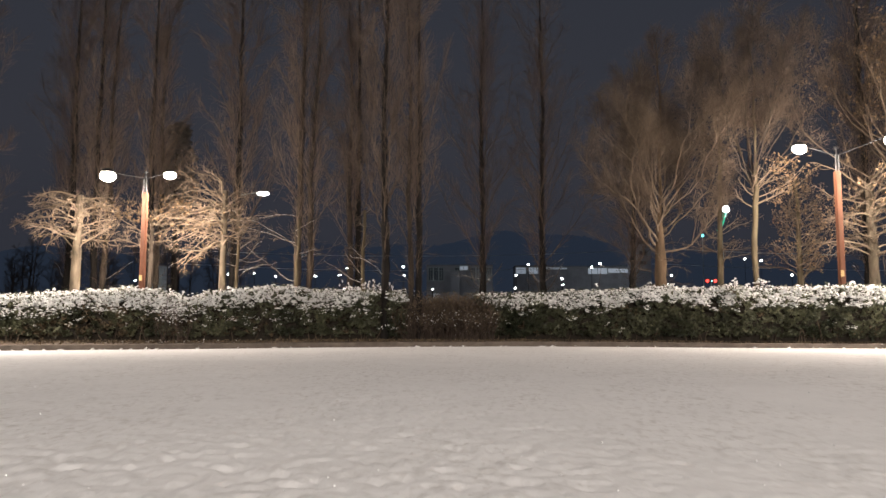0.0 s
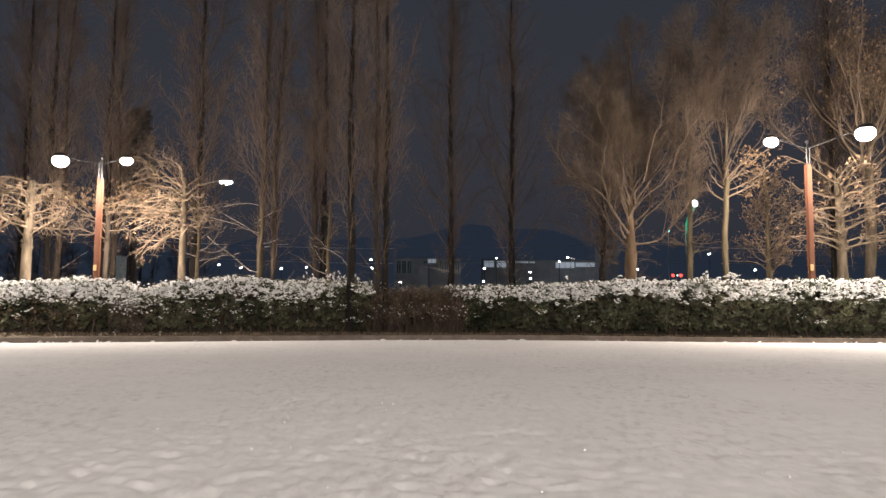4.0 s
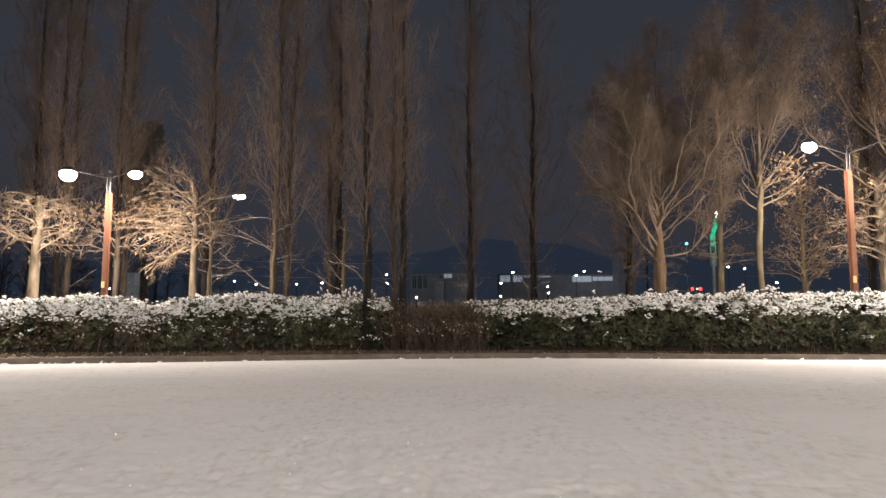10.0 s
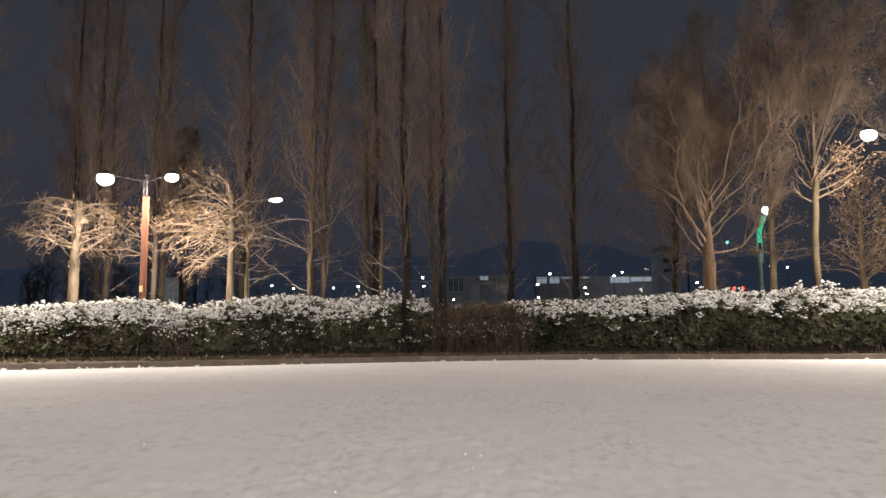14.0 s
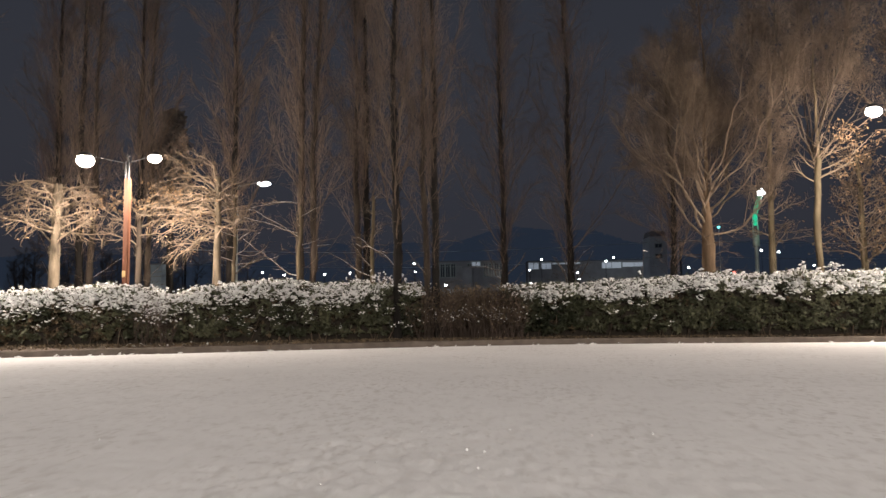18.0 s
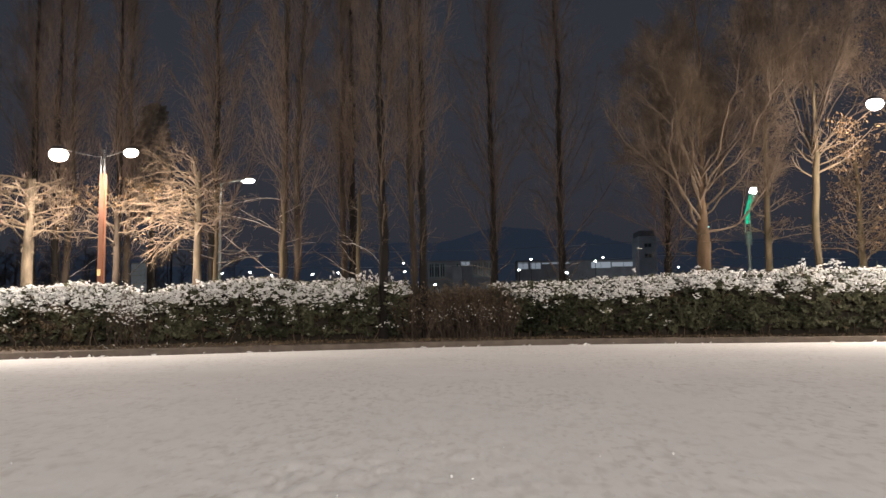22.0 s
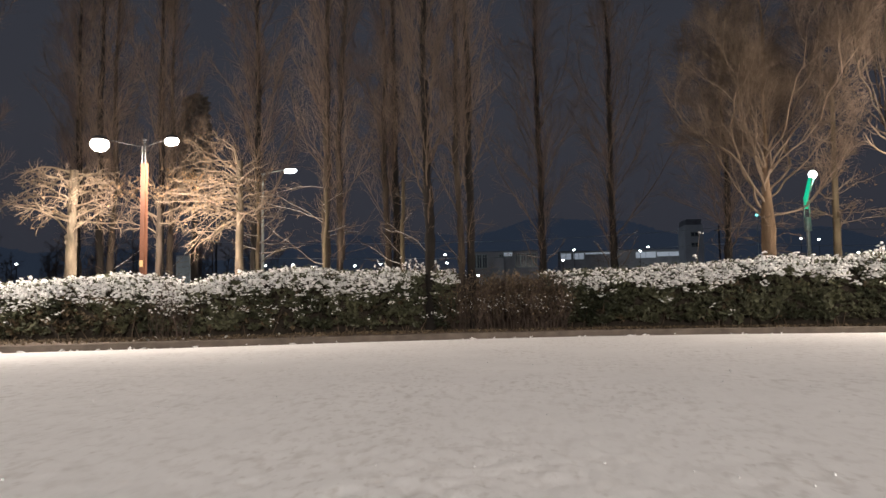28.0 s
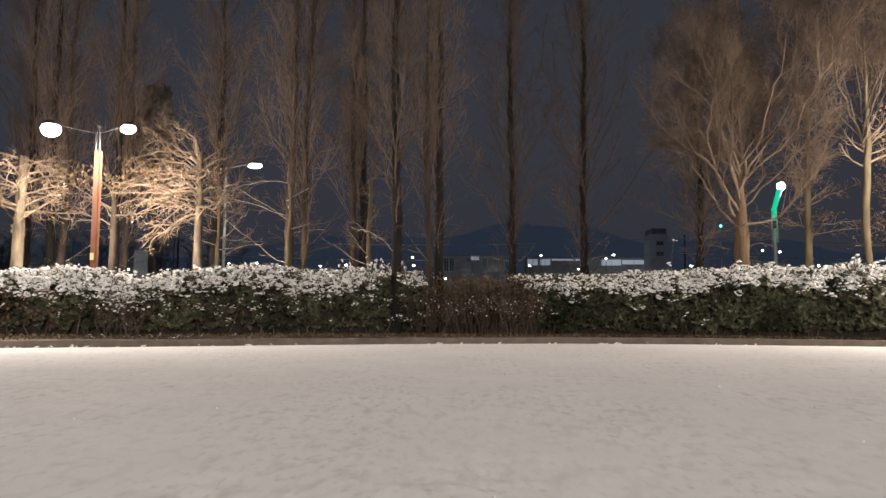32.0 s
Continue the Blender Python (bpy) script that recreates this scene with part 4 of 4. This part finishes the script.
def twin_lamp(place, heads, label, tall=4.95, colour=LAMP, upward=0.34):
    root = thing("street_lamp", place, label, "street lamp", "twin street lamps")
    bm = bmesh.new()
    box(bm, (0.155, 0.155, tall - 0.35), (0, 0, (tall - 0.35) / 2 - 0.05), 0.022)
    part("post", bm, POST, root, "rust-brown square post")
    for dx in (-0.042, 0.042):
        bm = bmesh.new()
        rod(bm, (dx, -0.04, tall - 0.42), (dx, -0.04, tall + 0.05), 0.024)
        part("collar_tube", bm, STEEL, root, "shiny steel tube")
    bm = bmesh.new()
    rod(bm, (0, 0, tall - 0.4), (0, 0, tall + 0.2), 0.03, 0.025)
    part("mast", bm, CASE, root)
    bm = bmesh.new()
    bmesh.ops.create_uvsphere(bm, u_segments=12, v_segments=8, radius=0.06, matrix=Matrix.Translation((0, 0, tall + 0.22)))
    part("finial", bm, CASE, root)
    bm = bmesh.new()
    box(bm, (0.09, 0.012, 0.17), (-0.02, -0.084, 1.9), 0.003)
    part("number_plate", bm, PLATE, root, "small yellow plate")
    for (x, y, z, long, wide, watts) in heads:
        bm = bmesh.new()
        a, b = Vector((0, 0, tall + 0.02)), Vector((x, y, z + wide * 0.7))
        way = (b - a).normalized()
        rod(bm, a, b - way * long * 0.7, 0.017, 0.013)
        part("arm", bm, CASE, root)
        lamp_head(root, Vector((x, y, z)), math.atan2(y, x), long, wide, watts, colour=colour, upward=upward)
    return root


twin_lamp((-9.55, 23.1, GZ), [(-1.0, -0.42, 5.0, 0.23, 0.21, 740), (0.84, -0.22, 5.05, 0.2, 0.14, 640)], "twin-headed street lamp on a rust-brown post, lit")
twin_lamp((10.46, 20.95, GZ), [(-1.2, -0.5, 5.2, 0.2, 0.15, 410), (0.85, -1.3, 5.25, 0.24, 0.22, 620)], "twin-headed street lamp on a rust-brown post by the hedge, lit", 5.1, upward=0.8)
# unseen lamps of the same make, added beside and behind to light the snow
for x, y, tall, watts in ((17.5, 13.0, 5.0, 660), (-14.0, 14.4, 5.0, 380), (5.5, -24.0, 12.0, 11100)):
    twin_lamp((x, y, 0), [(-1.0, 0.2, tall + 0.1, 0.28, 0.2, watts), (1.0, 0.2, tall + 0.1, 0.28, 0.2, watts)], "unseen twin-headed lamp on a rust-brown post, added to light the snowfield", tall, WHITE)

# single-armed street lamp beyond the trees
root = thing("street_lamp", (-10.6, 35.6, GZ), "tall single-armed street lamp beyond the trees, lit", "street lamp")
bm = bmesh.new()
rod(bm, (0, 0, -0.1), (0, 0, 6.55), 0.08, 0.05)
part("pole", bm, POLE, root)
bm = bmesh.new()
rod(bm, (0, 0, 6.5), (1.0, 0, 6.68), 0.035, 0.028)
part("arm", bm, POLE, root)
lamp_head(root, Vector((1.22, 0, 6.62)), 0.0, 0.30, 0.13, 160, BULB_COOL)

# lamp with a bent green-lit neck
root = thing("green_lamp", (13.82, 40.8, GZ), "grey street lamp with a bent green-lit neck and round white light", "street lamp")
bm = bmesh.new()
rod(bm, (0, 0, -0.1), (0, 0, 3.9), 0.10, 0.09)
part("pole", bm, POLE, root)
bm = bmesh.new()
rod(bm, (0, 0, 3.85), (0, 0, 4.5), 0.17, 0.16)
part("sleeve", bm, POLE, root, "grey sleeve")
for dx in (-0.13, 0.13):
    bm = bmesh.new()
    rod(bm, (dx, 0, 4.45), (dx * 0.8, 0, 5.3), 0.03)
    part("prong", bm, POLE, root)
bm = bmesh.new()
rod(bm, (-0.02, 0, 4.9), (0.0, 0, 5.45), 0.09, 0.13)
rod(bm, (0.0, 0, 5.42), (0.28, 0, 6.35), 0.11, 0.13)
part("neck", bm, GREEN, root, "bent neck glowing green")
bm = bmesh.new()
bmesh.ops.create_uvsphere(bm, u_segments=16, v_segments=10, radius=0.19, matrix=Matrix.Translation((0.36, 0, 6.52)))
part("globe", bm, BULB_COOL, root, "round white light")
glow((14.3, 40.8, 6.2), 60, COOL, 0.2)
glow((13.95, 40.2, 5.0), 7, (0.1, 1.0, 0.55), 0.1)


# ---- town beyond ----
def far_lamp(x, y, z, r=0.24):
    root = thing("street_lamp", (x, y, 0.0), "distant street lamp with a white light", "street lamp", "distant street lamps")
    bm = bmesh.new()
    rod(bm, (0, 0, -0.2), (0, 0, z), 0.07, 0.05, 8)
    part("pole", bm, CASE, root)
    bm = bmesh.new()
    bmesh.ops.create_uvsphere(bm, u_segments=12, v_segments=8, radius=r, matrix=Matrix.Translation((0, 0, z)) @ Matrix.Diagonal((1.25, 1, 0.85, 1)))
    part("globe", bm, BULB_FAR, root)


for x, y, z in [(-28.6, 90, 6.0), (-28.3, 100, 6.7), (-24.1, 95, 6.0), (-20.1, 100, 6.3), (-16.8, 100, 6.45), (-11.1, 70, 3.4), (-20.7, 130, 9.36), (-10.1, 120, 8.9),
                (-8.2, 100, 6.4), (-2.7, 65, 3.2), (13.3, 164, 12.4), (8.0, 122, 7.7), (5.3, 80, 3.9), (13.9, 110, 6.5), (11.5, 90, 4.7), (27.9, 170, 12.2), (34.6, 198, 15.1),
                (34.1, 127, 8.0), (29.2, 110, 5.6), (76.4, 210, 17.2), (77.0, 200, 16.0), (-30.9, 70, 4.2), (51.0, 120, 7.6), (-45.6, 70, 5.5)]:
    far_lamp(x, y, z, 0.00125 * y)


def building(name, place, size, label, windows=(), flat=0.3, wall=None, over=0.6):
    """A block with a roof slab, and frames and panes on its front. windows: x, z, width, height, lit."""
    root = thing(name, place, label, "building")
    w, d, h = size
    bm = bmesh.new()
    box(bm, (w, d, h), (0, d / 2, h / 2), 0.03)
    part("wall", bm, wall or WALL, root)
    bm = bmesh.new()
    box(bm, (w + over, d + over, flat), (0, d / 2, h + flat / 2 + 0.005), 0.03)
    part("roof", bm, ROOF, root)
    for x, z, a, b, lit in windows:
        bm = bmesh.new()
        for sx, sz, ex, ez in ((-a / 2, 0, 0.12, b + 0.24), (a / 2, 0, 0.12, b + 0.24), (0, -b / 2, a, 0.12), (0, b / 2, a, 0.12), (0, 0, 0.08, b)):
            box(bm, (ex, 0.12, ez), (x + sx, -0.065, z + sz))
        win = part("window", bm, POLE, root)
        bm = bmesh.new()
        box(bm, (a - 0.1, 0.03, b - 0.1), (x, -0.025, z))
        part("pane", bm, GLOWING_PANE if lit else GLASS_DARK, win)


building("office_building", (-1.2, 128, 0), (11.2, 8, 9.7), "low dark office block with one lit window", [(0.7, 9.25, 1.5, 0.75, 1)] + [(x, 8.2, 0.75, 2.2, 0) for x in (-4.9, -4.0, -3.1, -0.4, 2.3, 3.2, 4.1, 5.0)], 0.12, over=0.1)
building("annex", (-1.9, 124, 0), (1.5, 3, 8.5), "pale stair tower before the dark office block", [], 0.1, over=0.1)
# the halls' glowing panes stand in for lamplight on pale fascias
building("warehouse", (15.1, 191, 0), (6.2, 8, 14.0), "small hall with a pale lit front", [(-1.6, 12.8, 2.6, 1.7, 1), (1.5, 12.8, 2.6, 1.7, 1)], 0.12, over=0.2)
building("warehouse", (31.0, 196, 0), (28.0, 10, 14.2), "long low hall with a pale lit fascia", [(-9.0, 13.7, 7.6, 0.55, 1), (2.6, 13.0, 5.0, 1.6, 1), (8.3, 13.1, 6.0, 1.2, 1)], 0.12, over=0.2)
building("tower_block", (34.7, 150, 0), (3.4, 6, 15.5), "narrow pale block with two dark windows", [(0.05, 13.7, 1.4, 0.8, 0), (0.05, 11.7, 1.4, 0.8, 0)], 1.1, wall=LIT_WALL, over=-0.5)
building("booth", (-17.95, 44, 0), (0.72, 0.7, 3.75), "pale blue panelled booth beyond the trees", [], 0.06, wall=BOOTH, over=0.04)

# added point lights that stand in for the town's lamps and brighten nearby walls
for p, w in (((16, 160, 10), 300), ((38, 180, 12), 700), ((-3, 98, 7.0), 1000), ((-2.5, 64.6, 3.3), 14), ((27, 104, 7.0), 450), ((-16.8, 41, 3.0), 9)):
    glow(p, w, COOL, 0.4)

root = thing("traffic_signal", (43.2, 135, 0), "distant traffic signal showing red", "traffic signal")
bm = bmesh.new()
rod(bm, (0, 0, -0.1), (0, 0, 7.0), 0.09, 0.07)
part("pole", bm, POLE, root)
bm = bmesh.new()
box(bm, (2.0, 0.3, 0.7), (0, 0, 7.4), 0.08)
part("housing", bm, CASE, root)
for dx, mat in ((-0.7, RED), (0.7, RED), (0.1, CYAN)):
    bm = bmesh.new()
    bmesh.ops.create_uvsphere(bm, u_segments=12, v_segments=8, radius=0.30 if mat is RED else 0.18, matrix=Matrix.Translation((dx, -0.2, 7.4)) @ Matrix.Diagonal((1, 0.4, 1, 1)))
    part("lens", bm, mat, root)
root = thing("sign_board", (-2.45, 66, 0), "small pale blue board on two posts under a distant lamp", "sign")
for dx in (-0.28, 0.28):
    bm = bmesh.new()
    rod(bm, (dx, 0.03, -0.1), (dx, 0.03, 2.9), 0.03, 0.03, 8)
    part("post", bm, CASE, root)
bm = bmesh.new()
box(bm, (0.75, 0.04, 0.34), (0, 0, 2.7), 0.01)
part("board", bm, LIT_WALL, root, "pale blue board")
root = thing("beacon", (52.7, 170, 0), "distant mast with a small teal light", "mast")
bm = bmesh.new()
rod(bm, (0, 0, -0.1), (0, 0, 19.2), 0.1, 0.06)
part("pole", bm, POLE, root)
bm = bmesh.new()
bmesh.ops.create_uvsphere(bm, u_segments=12, v_segments=8, radius=0.32, matrix=Matrix.Translation((0, 0, 19.3)))
part("light", bm, CYAN, root)

# dark woods beyond the left-hand trees
g = np.random.default_rng(88)
EVERGREEN = material("dark_evergreen", (0.10, 0.09, 0.085), 0.9, vary=0.3, scale=0.3, island=0.12)
n_woods = 64
paths, radii = [], []
for i in range(n_woods):
    p, q = stem(g, g.uniform(6.5, 9.0), g.normal(0, 0.3, 2), g.uniform(0.08, 0.14), 0.02, n=10, wiggle=0.05)
    paths.append(p + [-24 - 58 * ((i + g.uniform()) / n_woods), 74 + g.uniform(-5, 9), 0])
    radii.append(q)
p, q = np.concatenate(paths), np.concatenate(radii)
a, ar = grow(g, p, q, 22, (0.18, 0.97), (48, 12), 2.6, 0.3, up=0.08, wiggle=0.15, n=6, least=0.02)
b, br = grow(g, a, ar, 8, (0.2, 0.98), (40, 12), 0.95, 0.5, up=0.06, wiggle=0.18, n=3, least=0.018)
woods = put("far_woods", mesh_np("far_woods", *joined([tubes(p, q, 6), tubes(a, ar, 4), tubes(b, br, 3)]), TWIG_DIM))
tagged(woods, "dark band of bare woods beyond the park", "woods", kind="stuff")


def conifer(x, y, tall, wide, seed):
    g = np.random.default_rng(seed)
    root = thing("conifer", (x, y, 0), "dark evergreen standing behind the street lamp", "tree")
    p, q = stem(g, tall, (0, 0), 0.2, 0.04)
    put("trunk", mesh_np("trunk", *tubes(p, q, 8), BARK_DARK), root)
    z = g.uniform(0.42, 1, 1600) ** 0.8
    a = g.uniform(0, 2 * np.pi, 1600)
    r = wide * np.sqrt(np.clip((z - 0.36) * 4, 0, 1)) * (1.05 - z) ** 0.5 * np.sqrt(g.uniform(0.05, 1.2, 1600)) * (1 + 0.25 * np.sin(z * 46 + 2 * a))
    put("crown", mesh_np("crown", *diamonds(g, np.column_stack([r * np.cos(a), r * np.sin(a), z * tall]), 0.17), EVERGREEN, False), root, kind="stuff")


conifer(-12.9, 34.0, 9.6, 1.4, 4)

# overhead cables beyond the park
for z, y in ((9.2, 92.0), (7.6, 95.0)):
    x = np.linspace(-36, 84, 40)
    sag = z - 0.9 * (1 - (((x + 36) % 60) / 30 - 1) ** 2)
    path = np.column_stack([x, np.full(40, y), sag])[None]
    cable = put("cable", mesh_np("cable", *tubes(path, np.full((1, 40), 0.025), 4), POLE))
    tagged(cable, "thin overhead cable strung across the distance", "cable")
for x in (-36, 24, 84):
    root = thing("utility_pole", (x, 93.5, 0), "distant utility pole carrying overhead cables", "utility pole", "utility poles")
    bm = bmesh.new()
    rod(bm, (0, 0, -0.2), (0, 0, 9.6), 0.14, 0.10)
    part("pole", bm, CASE, root)
    bm = bmesh.new()
    box(bm, (0.1, 3.4, 0.12), (0, 0, 9.1), 0.01)
    part("crossarm", bm, CASE, root)

# snowy ornamental grass behind the hedge
def grass_tuft(x, y, tall, count, seed):
    g = np.random.default_rng(seed)
    root = thing("grass_tuft", (x, y, GZ), "tuft of tall dry grass dusted with snow", "grass", "grass tufts behind the hedge")
    way = unit(np.column_stack([g.normal(0, 0.13, count), g.normal(0, 0.12, count), np.ones(count)]))
    t = np.linspace(0, 1, 7)[None, :, None]
    droop = way[:, None] * [1, 1, 0] * t ** 2 * 0.5 - np.array([0, 0, 0.16]) * t ** 3
    paths = (way[:, None] * t + droop) * tall * g.uniform(0.75, 1.12, (count, 1, 1)) + g.normal(0, 0.08, (count, 1, 3)) * [1, 1, 0] + np.cumsum(g.normal(0, 0.014, (count, 7, 3)), 1)
    put("blade_mass", mesh_np("blade_mass", *tubes(paths, np.full((count, 7), 0.006), 4), TWIG_PALE), root, kind="stuff")
    at = np.repeat(paths[:, 3:].reshape(-1, 3), 3, 0)
    put("snow_dust", mesh_np("snow_dust", *clumps(g, at + g.normal(0, 0.02, at.shape), 0.017, (0.8, 0.8, 1.8)), SNOW_CLUMP), root, kind="stuff")


grass_tuft(-2.46, 22.6, 1.9, 70, 77)
grass_tuft(-1.6, 22.7, 1.7, 30, 78)

g = np.random.default_rng(79)
# dry weed at the kerb
root = thing("weed", (-4.2, 18.35, 0.0), "small dry weed at the kerb", "weed")
paths = np.cumsum(g.normal(0, 0.018, (9, 5, 3)) + [0, 0, 0.032], 1) * [1.4, 1, 1]
put("stalks", mesh_np("stalks", *tubes(paths, np.full((9, 5), 0.006), 4), TWIG_PALE), root, kind="stuff")
